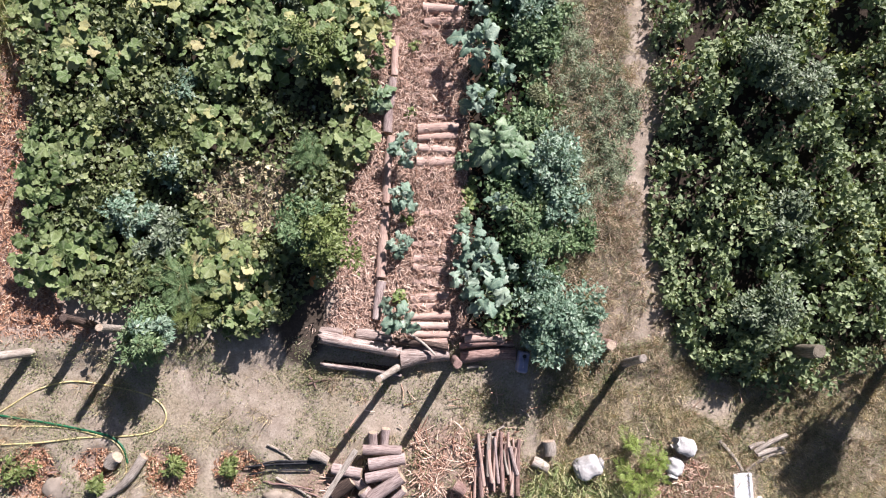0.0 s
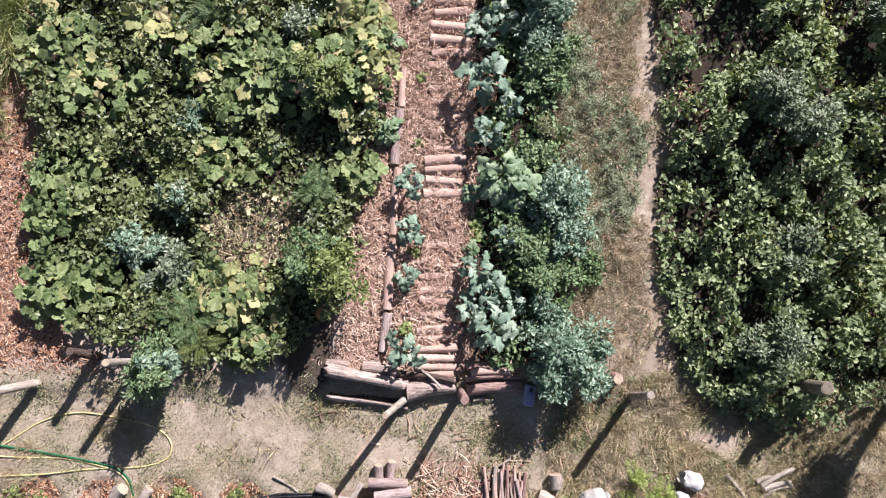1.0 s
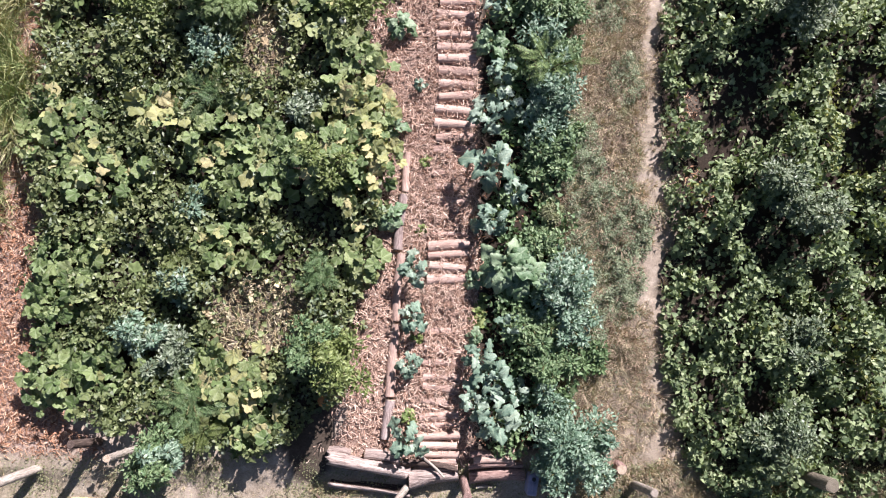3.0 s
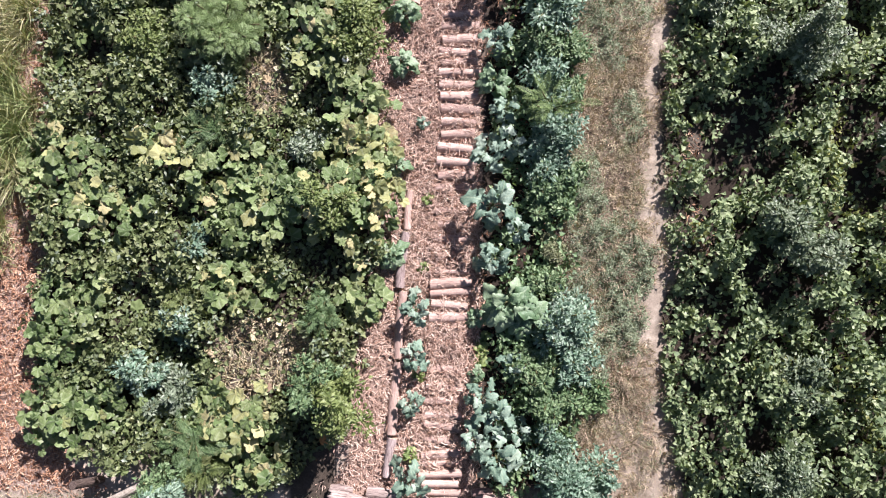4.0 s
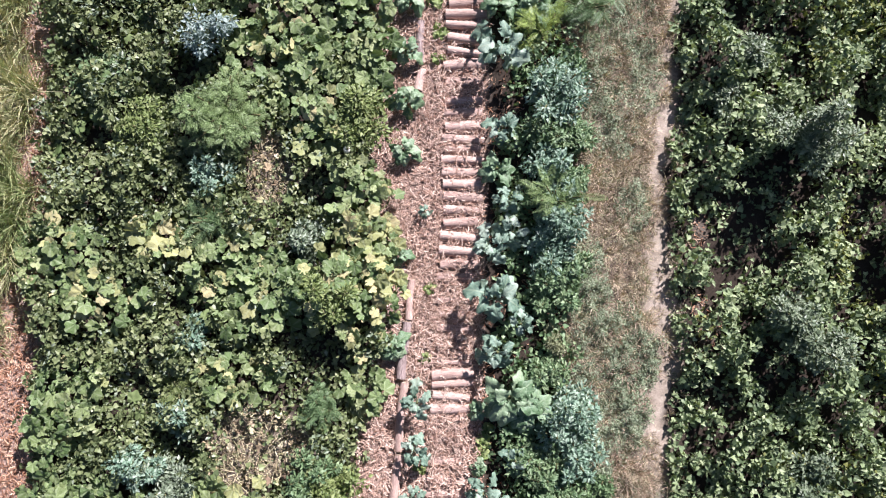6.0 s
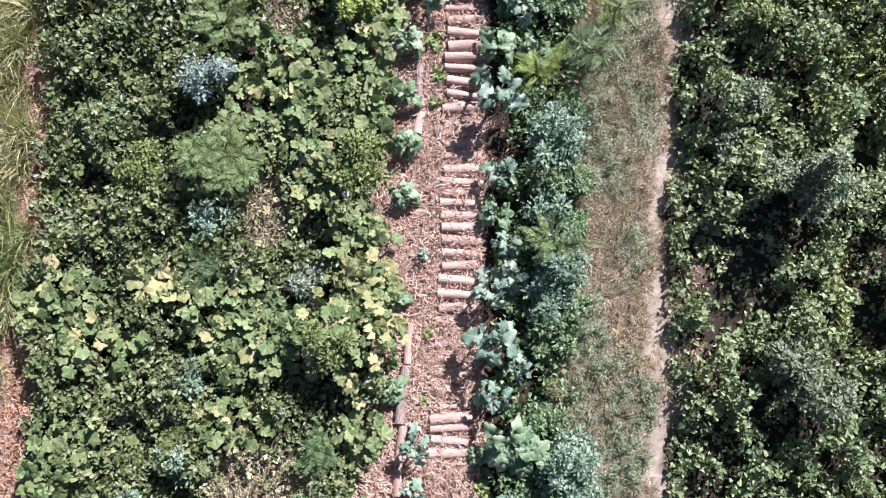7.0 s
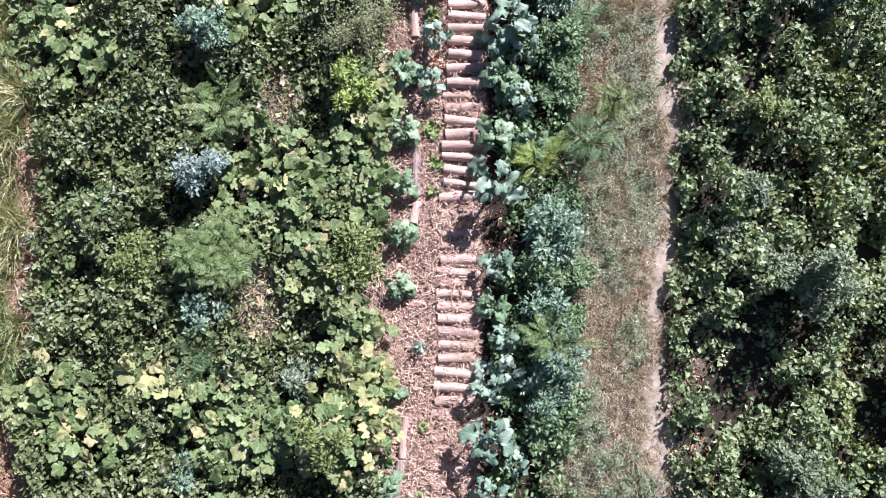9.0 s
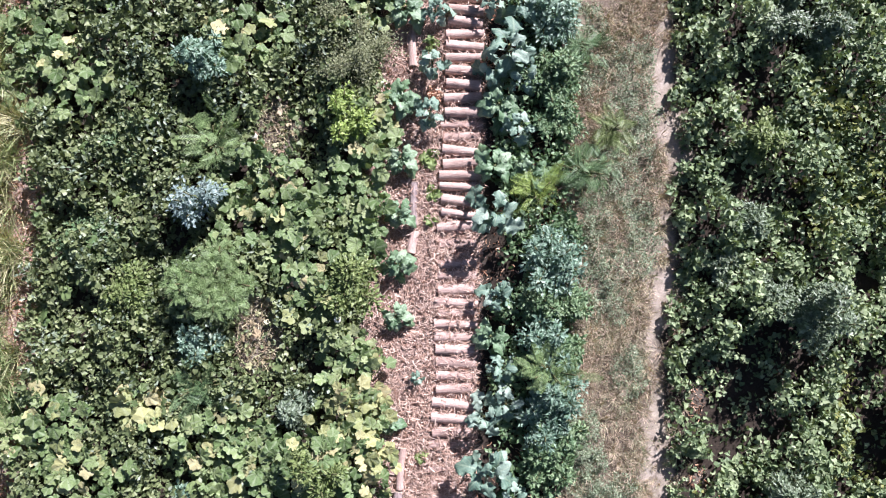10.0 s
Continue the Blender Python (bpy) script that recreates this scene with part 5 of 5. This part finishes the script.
    part("crown", mesh_of("crown", v, f, SHRUB[tone]), None, root)
    tagged(root, label, "shrub")


L_SILVER, L_GREEN, L_FERN = "silvery blue green leafy shrub", "bushy green shrub with small leaves", "feathery green shrub with fern like leaves"
L_BLUE, L_BRIGHT = "pale blue grey shrub standing above vines", "bright yellow green bush with small leaves"
BORDER = [(1.88, 0.78, 0.6, 1.1, "silver"), (1.55, 0.55, 0.36, 0.95, "silver"), (1.45, 1.35, 0.4, 0.6, "silver"), (1.5, 2.2, 0.5, 0.6, "green"), (1.72, 2.75, 0.5, 0.55, "silver"), (1.62, 3.35, 0.5, 0.8, "silver"), (2.15, 2.1, 0.3, 0.35, "fern"),
          (1.2, 2.7, 0.4, 0.5, "green"), (1.35, 3.9, 0.35, 0.4, "green"), (1.45, 5.2, 0.42, 0.5, "green"), (1.4, 5.8, 0.4, 0.6, "silver"), (1.55, 6.3, 0.4, 0.7, "silver"), (1.42, 7.0, 0.45, 0.8, "silver"),
          (1.65, 6.9, 0.35, 0.5, "green"), (1.35, 7.6, 0.35, 0.6, "green"), (1.4, 8.2, 0.5, 0.9, "silver"), (1.7, 7.6, 0.35, 0.5, "green"), (1.7, 8.7, 0.3, 0.4, "green"), (1.5, 10.5, 0.42, 0.6, "green"),
          (1.4, 11.2, 0.45, 0.65, "green"), (1.3, 12.1, 0.5, 0.7, "silver"), (1.75, 5.6, 0.3, 0.4, "green"), (1.55, 4.5, 0.3, 0.3, "olive")]
WEST = [(-4.75, 2.45, 0.4, 0.65, "silver"), (-4.4, 2.15, 0.42, 0.55, "sage"), (-4.3, 0.64, 0.46, 1.2, "green"), (-4.22, 0.72, 0.26, 1.25, "silver"), (-1.66, 2.06, 0.48, 1.35, "bright"), (-2.08, 2.3, 0.46, 1.05, "green"), (-3.82, 9.0, 0.4, 1.0, "blue"), (-1.7, 7.8, 0.54, 0.65, "bright"),
        (-3.9, 11.2, 0.42, 0.85, "silver"), (-1.6, 11.3, 0.6, 0.75, "olive"), (-2.1, 11.9, 0.4, 0.5, "olive"), (-1.80, 10.37, 0.42, 0.8, "lime"), (-4.1, 4.45, 0.3, 0.45, "silver"), (-4.2, 3.2, 0.3, 0.45, "silver"),
        (-3.86, 6.9, 0.35, 0.5, "silver"), (-2.0, 5.0, 0.48, 1.0, "bright"), (-2.45, 6.0, 0.36, 0.5, "sage"), (-2.1, 8.95, 0.3, 0.35, "bright"), (-5.6, 8.3, 0.5, 0.4, "green"), (-4.9, 7.6, 0.5, 0.45, "bright"), (-5.2, 10.0, 0.4, 0.4, "green")]
EAST = [(5.05, 4.8, 0.42, 1.15, "dusk"), (5.38, 4.45, 0.42, 1.2, "dusk"), (5.32, 2.4, 0.45, 0.75, "dusk"), (5.08, 1.0, 0.52, 0.8, "dusk"), (4.75, 7.9, 0.38, 0.75, "dusk"), (5.12, 7.75, 0.45, 1.35, "dusk"), (5.4, 7.4, 0.42, 1.3, "dusk"),
        (4.44, 8.85, 0.35, 0.7, "dusk"), (4.65, 10.25, 0.4, 0.7, "bright"), (4.95, 12.2, 0.45, 0.9, "dusk"), (4.1, 8.2, 0.3, 0.4, "dusk"), (5.6, 12.0, 0.4, 0.8, "dusk"), (6.7, 6.1, 0.3, 0.8, "dusk")]
for x, y, r, h, tone in BORDER + WEST + EAST:
    full = {"sage": 1.6, "dusk": 1.6, "bright": 1.2, "silver": 1.15, "green": 1.15, "olive": 2.2, "lime": 1.3}.get(tone, 1.0)
    shrub(x, y, r, h, tone, {"silver": L_SILVER, "green": L_GREEN, "blue": L_BLUE, "bright": L_BRIGHT, "lime": "bright lime green bush with small leaves", "olive": "dull olive bush with fine leaves", "fern": L_GREEN, "sage": "tall grey green shrub among vines", "dusk": "tall grey green shrub among vines"}[tone], int((5200 * r * r + 600) * full * (2.0 if y < 0.8 and h > 0.8 else 1.0)), {"dusk": (0.04, 0.095), "bright": (0.04, 0.1), "silver": (0.04, 0.1), "green": (0.04, 0.095), "olive": (0.02, 0.05)}.get(tone, (0.04, 0.095)))
for x, y, r, h, tone in [(-4.0, 1.5, 0.42, 0.8, "fern"), (-3.85, 0.92, 0.25, 0.55, "bright"), (-3.66, 7.86, 0.66, 0.85, "feather"), (-3.78, 6.22, 0.38, 0.55, "fern"), (-3.78, 9.92, 0.42, 0.75, "feather"), (-2.1, 3.36, 0.34, 0.55, "fern"),
                         (1.45, 6.6, 0.36, 1.1, "feather"), (1.25, 9.3, 0.3, 0.55, "lime"), (1.95, 9.65, 0.48, 0.6, "fern"), (2.35, 10.3, 0.2, 0.4, "bright"), (1.8, 11.7, 0.3, 0.45, "fern"), (-4.3, 3.6, 0.2, 0.4, "bright")]:
    fine_leaf = (x, y) in ((-3.66, 7.86), (-2.1, 3.36))
    shrub(x, y, r, h, tone, L_FERN, int(4200 * r * r) if fine_leaf else int(240 * r * r + 26), (0.06, 0.15) if fine_leaf else (0.2, 0.38), TINY if fine_leaf else FERN)
for x, y, r, h in [(3.1, -1.6, 0.38, 0.5), (3.3, -1.4, 0.25, 0.4), (2.98, -1.05, 0.18, 0.4)]:
    shrub(x, y, r, h, "lime", "feathery yellow green bush beside sacks", int(2000 * r * r + 60), (0.05, 0.13), TINY)

# seedlings in their chip rings
for x, y, r in [(-6.6, -1.6, 0.25), (-4.22, -1.5, 0.14), (-3.3, -1.5, 0.13), (-5.35, -1.75, 0.1)]:
    shrub(x, y, r * 1.25, 0.3, "bright", "young yellow green seedling in bark chips", 240, (0.04, 0.1))


# ---- hoses and pipes ----
def smooth_line(pts, n=10):
    """Points along a Catmull-Rom curve through pts."""
    p = [Vector(q) for q in pts]
    p = [p[0] * 2 - p[1], *p, p[-1] * 2 - p[-2]]
    out = []
    for i in range(1, len(p) - 2):
        for k in range(n):
            t = k / n
            out.append(0.5 * ((2 * p[i]) + (p[i + 1] - p[i - 1]) * t + (2 * p[i - 1] - 5 * p[i] + 4 * p[i + 1] - p[i + 2]) * t * t + (3 * p[i] - p[i - 1] - 3 * p[i + 1] + p[i + 2]) * t ** 3))
    return out + [p[-2]]


def on_ground(line, lift):
    return [(q[0], q[1], float(ground_z(q[0], q[1])) + lift) for q in line]


def hose(name, line, r, mat, label):
    tagged(part(name, tube(smooth_line(on_ground(line, r * 0.9)), r, 8), mat, smooth=True), label, "hose")


hose("garden_hose", [(-7.6, -1.05), (-6.89, -0.61), (-6.38, -0.30), (-5.85, -0.17), (-5.24, -0.24), (-4.62, -0.40), (-4.37, -0.63), (-4.43, -0.88), (-4.83, -1.01), (-5.66, -1.05), (-6.3, -1.12), (-6.88, -1.16), (-7.6, -1.2)],
     0.012, HOSE_Y, "faded yellow garden hose looped on bare soil")
hose("garden_hose", [(-7.6, -0.8), (-6.89, -0.86), (-6.0, -0.89), (-5.45, -1.0), (-5.15, -1.12), (-4.98, -1.35), (-4.95, -1.6)], 0.011, HOSE_Y, "faded yellow garden hose running to the logs")
hose("garden_hose", [(-7.6, -0.6), (-6.89, -0.71), (-6.19, -0.82), (-5.66, -0.92), (-5.22, -1.03), (-5.02, -1.2), (-4.93, -1.45)], 0.017, HOSE_G, "dark green garden hose lying on bare soil")
for k in range(7):
    y = -1.49 + rng.uniform(-0.08, 0.08)
    x0, x1 = -3.15 + rng.uniform(-0.2, 0.3), -1.95 + rng.uniform(-0.3, 0.15)
    tagged(part("black_pipe", tube(smooth_line(on_ground([(x0, y - 0.09 + rng.uniform(-.04, .04)), ((x0 + x1) / 2, y + rng.uniform(-.03, .03)), (x1, y + 0.05 + rng.uniform(-.05, .05))], 0.015 + 0.008 * k)), 0.013, 6), PIPE, smooth=True),
           "thin black plastic pipe lying in a bundle", "pipe", "black pipes")


# ---- firewood and loose logs ----
def g(x, y, up):
    return (x, y, float(ground_z(x, y)) + up)


# DARKWOOD logs have the shade low in the pile put into their colour
W_LAB = "pinkish brown firewood log on the woodpile"
for k, (a, b_, r, up0, up1, mat) in enumerate([
    ((-1.08, -1.16), (-1.08, -0.94), 0.075, 0.07, 0.1, BARK), ((-0.9, -1.14), (-0.87, -0.88), 0.075, 0.07, 0.1, BARK), ((-1.22, -1.18), (-0.62, -1.2), 0.075, 0.2, 0.2, BARK),
    ((-1.12, -1.4), (-0.56, -1.31), 0.09, 0.24, 0.26, BARK), ((-1.7, -1.5), (-1.24, -1.55), 0.085, 0.12, 0.2, BARK), ((-1.16, -1.6), (-0.66, -1.5), 0.085, 0.3, 0.3, BARK),
    ((-1.68, -1.9), (-1.38, -1.66), 0.105, 0.12, 0.18, DARKWOOD), ((-1.4, -1.62), (-1.12, -1.82), 0.08, 0.14, 0.2, BARK), ((-1.1, -1.9), (-0.6, -1.56), 0.105, 0.34, 0.34, BARK),
    ((-1.2, -1.78), (-0.95, -2.1), 0.1, 0.3, 0.24, BARK), ((-0.9, -2.1), (-0.58, -1.8), 0.085, 0.14, 0.16, BARK), ((-1.5, -2.1), (-1.15, -1.95), 0.1, 0.1, 0.14, DARKWOOD), ((-1.2, -1.5), (-0.8, -1.66), 0.09, 0.08, 0.08, DARKWOOD)]):
    log("firewood_log", g(*a, up0), g(*b_, up1), r, r * 0.95, FIREWOOD if mat is BARK else mat, W_LAB if mat is BARK else "dark shaded firewood log on the woodpile", "log", 400 + k, group="woodpile")
m, ln = along(g(-1.82, -1.95, 0.34), g(-1.32, -1.16, 0.3))
bm = bmesh.new()
bmesh.ops.create_cube(bm, size=1, matrix=Matrix.Translation((0, 0, ln / 2)) @ Matrix.Diagonal((0.085, 0.028, ln, 1)))
bmesh.ops.subdivide_edges(bm, edges=[e for e in bm.edges if abs(e.verts[0].co.z - e.verts[1].co.z) > 0.1], cuts=6)
for vv in bm.verts:
    vv.co.x += rng.uniform(-.008, .008)
    vv.co.y += rng.uniform(-.004, .004)
plank = part("plank", bm, PALEWOOD)
plank.matrix_world = m
tagged(plank, "weathered pale plank leaning on the woodpile", "plank")
for k, (a, b_, r, up, mat, lab) in enumerate([
    ((-2.04, -1.28), (-1.78, -1.4), 0.085, 0.08, PALEWOOD, "short whitish log lying on soil"), ((0.2, -1.76), (0.36, -1.88), 0.1, 0.09, BARK, "short sawn log stub in splinters"),
    ((1.69, -1.08), (1.72, -1.3), 0.1, 0.1, PALEWOOD, "short pale sawn log in the grass"), ((1.44, -1.4), (1.68, -1.52), 0.085, 0.08, PALEWOOD, "short pale sawn log in the grass"),
    ((-5.2, -1.46), (-5.06, -1.32), 0.11, 0.1, PALEWOOD, "short pale sawn log by the hose"), ((-4.66, -1.32), (-5.36, -2.0), 0.075, 0.08, PALEWOOD, "curved weathered grey log beside a seedling"),
    ((4.42, -1.08), (4.78, -1.55), 0.035, 0.035, PALEWOOD, "grey forked stick lying in dry grass"), ((4.98, -1.26), (5.5, -0.98), 0.04, 0.05, PALEWOOD, "grey dry branch lying in grass"),
    ((5.02, -1.3), (5.45, -1.2), 0.045, 0.04, PALEWOOD, "grey dry branch lying in grass"), ((4.9, -1.2), (5.15, -1.12), 0.04, 0.04, PALEWOOD, "grey dry branch lying in grass"),
    ((5.1, -1.36), (5.5, -1.26), 0.03, 0.03, PALEWOOD, "grey dry branch lying in grass"), ((4.85, -1.56), (5.2, -1.34), 0.025, 0.03, PALEWOOD, "bleached bent stick lying in grass"),
] + [
    ((-6.2, -1.62), (-5.2, -1.52), 0.022, 0.025, BARK, "thin reddish stick lying on chips"), ((-2.75, -1.15), (-2.35, -1.38), 0.02, 0.02, PALEWOOD, "thin pale stick lying on soil"),
    ((-2.8, -1.72), (-1.95, -1.95), 0.018, 0.03, BARK, "thin reddish branch lying on soil"), ((-2.7, -1.75), (-2.0, -1.85), 0.015, 0.05, BARK, "thin reddish branch lying on soil"), ((-2.6, -1.66), (-2.05, -1.98), 0.02, 0.03, PALEWOOD, "thin pale branch lying on soil"),
    ((1.25, -0.6), (1.4, -0.72), 0.02, 0.02, PALEWOOD, "pale stick lying on soil"), ((-2.1, -0.2), (-1.75, -0.12), 0.02, 0.02, BARK, "reddish bark strip lying in grass"), ((-2.12, -0.06), (-1.98, -0.28), 0.02, 0.02, BARK, "reddish bark strip lying in grass"),
    ((0.5, -1.2), (1.0, -0.85), 0.02, 0.05, PALEWOOD, "split pale stick on splinters"), ((0.55, -1.35), (1.0, -1.12), 0.025, 0.04, BARK, "split reddish stick on splinters")]):
    log("loose_log" if r > 0.05 else "loose_stick", g(*a, up), g(*b_, up), r, r * 0.85, mat, lab, "log" if r > 0.05 else "stick", 450 + k, caps=r > 0.05, bow=0.1 if k == 5 else 0.02)
for k in range(24):
    lay = k // 12
    x = 0.56 + 0.058 * (k % 12) + 0.03 * lay + rng.uniform(-.02, .02)
    y1, y0 = -1.0 + rng.uniform(-.22, .14), -1.78 + rng.uniform(-.2, .25)
    r = rng.uniform(0.018, 0.04)
    up = 0.03 + 0.055 * lay + rng.uniform(0, 0.03)
    log("split_stick", g(x + rng.uniform(-.09, .09), y0, up + rng.uniform(-.01, .03)), g(x + rng.uniform(-.03, .03), y1, up), r, r * rng.uniform(0.55, 0.95), (STEPWOOD, FIREWOOD, STEPWOOD, BARK, PALEWOOD)[k % 5],
        "reddish split stick in a loose stacked bundle", "stick", 500 + k, caps=False, group="bundle of sticks", bow=rng.uniform(0.0, 0.03))


# ---- sacks, chair, stones ----
def lump(name, x, y, rx, ry, rz, mat, label, category, seed, crumple=0.16):
    bm = bmesh.new()
    bmesh.ops.create_icosphere(bm, subdivisions=5 if category == "sack" else 3, radius=1)
    off = Vector((seed * 3.1, seed * 1.7, 0))
    for vv in bm.verts:
        if category == "sack":
            vv.co = Vector([math.copysign(abs(q) ** 0.62, q) for q in vv.co])
        d = 1 + crumple * noise.noise(vv.co * 1.6 + off) * 1.6 + crumple * 0.6 * abs(noise.noise(vv.co * 4 + off)) - crumple * 0.5 * abs(noise.noise(vv.co * 6 + off)) - crumple * 0.3 * abs(noise.noise(vv.co * 13 + off))
        vv.co = Vector((vv.co.x * rx * d, vv.co.y * ry * d, max(-0.75, vv.co.z) * rz * d))
    ob = part(name, bm, mat, smooth=True)
    ob.location = (x, y, float(ground_z(x, y)) + rz * (0.7 if category == "sack" else 0.15))
    return tagged(ob, label, category)


def sack(x, y, rx, ry, rz, seed, a):
    ob = lump("sack", x, y, rx, ry, rz, SACK, "crumpled white woven plastic sack in grass", "sack", seed, 0.11)
    ob.rotation_euler = (0, 0, radians(a))
    neck = bmesh.new()
    bmesh.ops.create_cone(neck, segments=14, radius1=0.05, radius2=0.09, depth=0.12, cap_ends=False)
    for vv in neck.verts:
        vv.co += Vector((rng.uniform(-.015, .015), rng.uniform(-.015, .015), rng.uniform(-.02, .02)))
    nk = part("gathered_neck", neck, SACK, ob, "gathered open sack mouth", True)
    nk.matrix_local = pose(rx * 0.9, 0, rz * 0.2, 0, 75, 0)


sack(2.3, -1.48, 0.21, 0.17, 0.16, 3, 20)
sack(3.86, -1.16, 0.16, 0.13, 0.13, 5, 160)
sack(3.68, -1.47, 0.14, 0.13, 0.12, 8, 250)
lump("stone", -6.0, -1.85, 0.27, 0.2, 0.06, STONE, "broad pale sandy stone set in soil", "stone", 4, 0.12)
lump("stone", -2.65, -1.95, 0.16, 0.08, 0.09, STONE, "dark edged stone by the sticks", "stone", 9, 0.12)
lump("stone", -2.45, -1.98, 0.12, 0.08, 0.08, STONE, "pale stone by the sticks", "stone", 11, 0.12)


def slab(w, d, h, bev=0.012):
    bm = bmesh.new()
    bmesh.ops.create_cube(bm, size=1, matrix=Matrix.Diagonal((w, d, h, 1)))
    bmesh.ops.bevel(bm, geom=bm.edges[:], offset=bev, segments=2, affect='EDGES', profile=0.5)
    return bm


chair = new("plastic_chair")
chair.matrix_world = pose(4.84, -2.58, float(ground_z(4.84, -2.58)) + 0.27, 0, 0, 4) @ pose(0, 0, 0, -90) @ pose(0, 0, 0, 0, 0, 180)
for name, size, at in [("seat", (0.46, 0.44, 0.03), (0, 0, 0.43)), ("backrest", (0.25, 0.035, 0.5), (0, -0.24, 0.74)), ("back_rim", (0.045, 0.07, 0.52), (-0.125, -0.225, 0.73)), ("back_rim", (0.045, 0.07, 0.52), (0.125, -0.225, 0.73)), ("armrest", (0.06, 0.44, 0.03), (0.24, 0, 0.6)), ("armrest", (0.06, 0.44, 0.03), (-0.24, 0, 0.6)),
                       ("leg", (0.05, 0.05, 0.6), (0.24, 0.2, 0.3)), ("leg", (0.05, 0.05, 0.6), (-0.24, 0.2, 0.3)), ("leg", (0.05, 0.05, 0.6), (0.24, -0.22, 0.3)), ("leg", (0.05, 0.05, 0.6), (-0.24, -0.22, 0.3))]:
    part(name, slab(*size), CHAIR, chair).matrix_local = pose(*at)
tagged(chair, "white moulded plastic chair tipped over on grass", "chair")

# small tree beside the corner post, and strap-leaved clump by the sacks
tree = new("young_tree")
tree.location = (7.25, 0.45, ground_z(7.25, 0.45))
part("trunk", tube([(0, 0, -0.03), (-0.03, 0.05, 0.5), (-0.1, 0.12, 1.0), (-0.16, 0.2, 1.5)], 0.04, 8), DARKWOOD, tree, "thin dark trunk", True)
for k in range(7):
    a = k * 0.9
    part("limb", tube([(-0.1, 0.12, 0.95 + 0.06 * k), (-0.14 + 0.16 * math.cos(a), 0.16 + 0.16 * math.sin(a), 1.15 + 0.07 * k), (-0.16 + 0.3 * math.cos(a), 0.2 + 0.3 * math.sin(a), 1.3 + 0.08 * k)], 0.012, 5), DARKWOOD, tree)
n = 3000
pos = np.array([-0.16, 0.2, 1.5]) + rng.normal(0, 1, (n, 3)) * np.array([0.18, 0.18, 0.18])
v, f = spread(LANCE, pos, rng.uniform(0, 6.28, n), rng.normal(0, 0.5, n), rng.normal(0, 0.5, n), rng.uniform(0.06, 0.13, n))
part("crown", mesh_of("crown", v, f, SHRUB["green"]), None, tree)
tagged(tree, "small young tree with sparse green crown", "tree")
xs, ys = fill(2200, 1.2, 3.0, -2.6, -1.4, lambda x, y: near(x, y, [(1.9, -1.85, 0.55, 0.35), (2.6, -1.95, 0.3, 0.3)]))
grass("strap_leaf_clump", "pale green strap leaved clump beside sacks", GRASS_LONG, xs, ys, (0.15, 0.4), (0.012, 0.025), (0.3, 1.2))

# dull blue container in the shade of the border shrub, and dead leaves by the cabbages
box = slab(0.19, 0.33, 0.24, 0.035)
for vv in box.verts:
    vv.co.x *= 1 - 0.12 * (vv.co.z > 0) + 0.06 * math.cos(vv.co.y * 14)
BLUE = plain_mat("dull_blue_plastic", (0.2, 0.21, 0.33), (0.33, 0.34, 0.48), 8, 0.5, 0.1)
can = part("plastic_container", box, BLUE, smooth=True)
can.matrix_world = pose(1.27, 0.18, float(ground_z(1.27, 0.18)) + 0.12, 0, 0, -8)
cap = bmesh.new()
bmesh.ops.create_cone(cap, segments=16, radius1=0.032, radius2=0.028, depth=0.03, cap_ends=True)
part("cap", cap, PIPE, can, "dark screw cap", True).matrix_local = pose(0, 0.1, 0.132)
part("handle", tube([(0, 0.06, 0.11), (0, 0.04, 0.15), (0, -0.05, 0.15), (0, -0.08, 0.11)], 0.014, 8), BLUE, can, "moulded carrying handle", True)
tagged(can, "dull blue plastic container in a shrub's shade", "container")
xs, ys = rng.normal(-0.42, 0.06, 140), rng.normal(10.82, 0.06, 140)
litter("dead_leaves", "heap of red brown dead leaves by cabbages", CHIP_RED, xs, ys, (0.04, 0.1), (0.02, 0.05), 0.08, 0.6, "leaves")
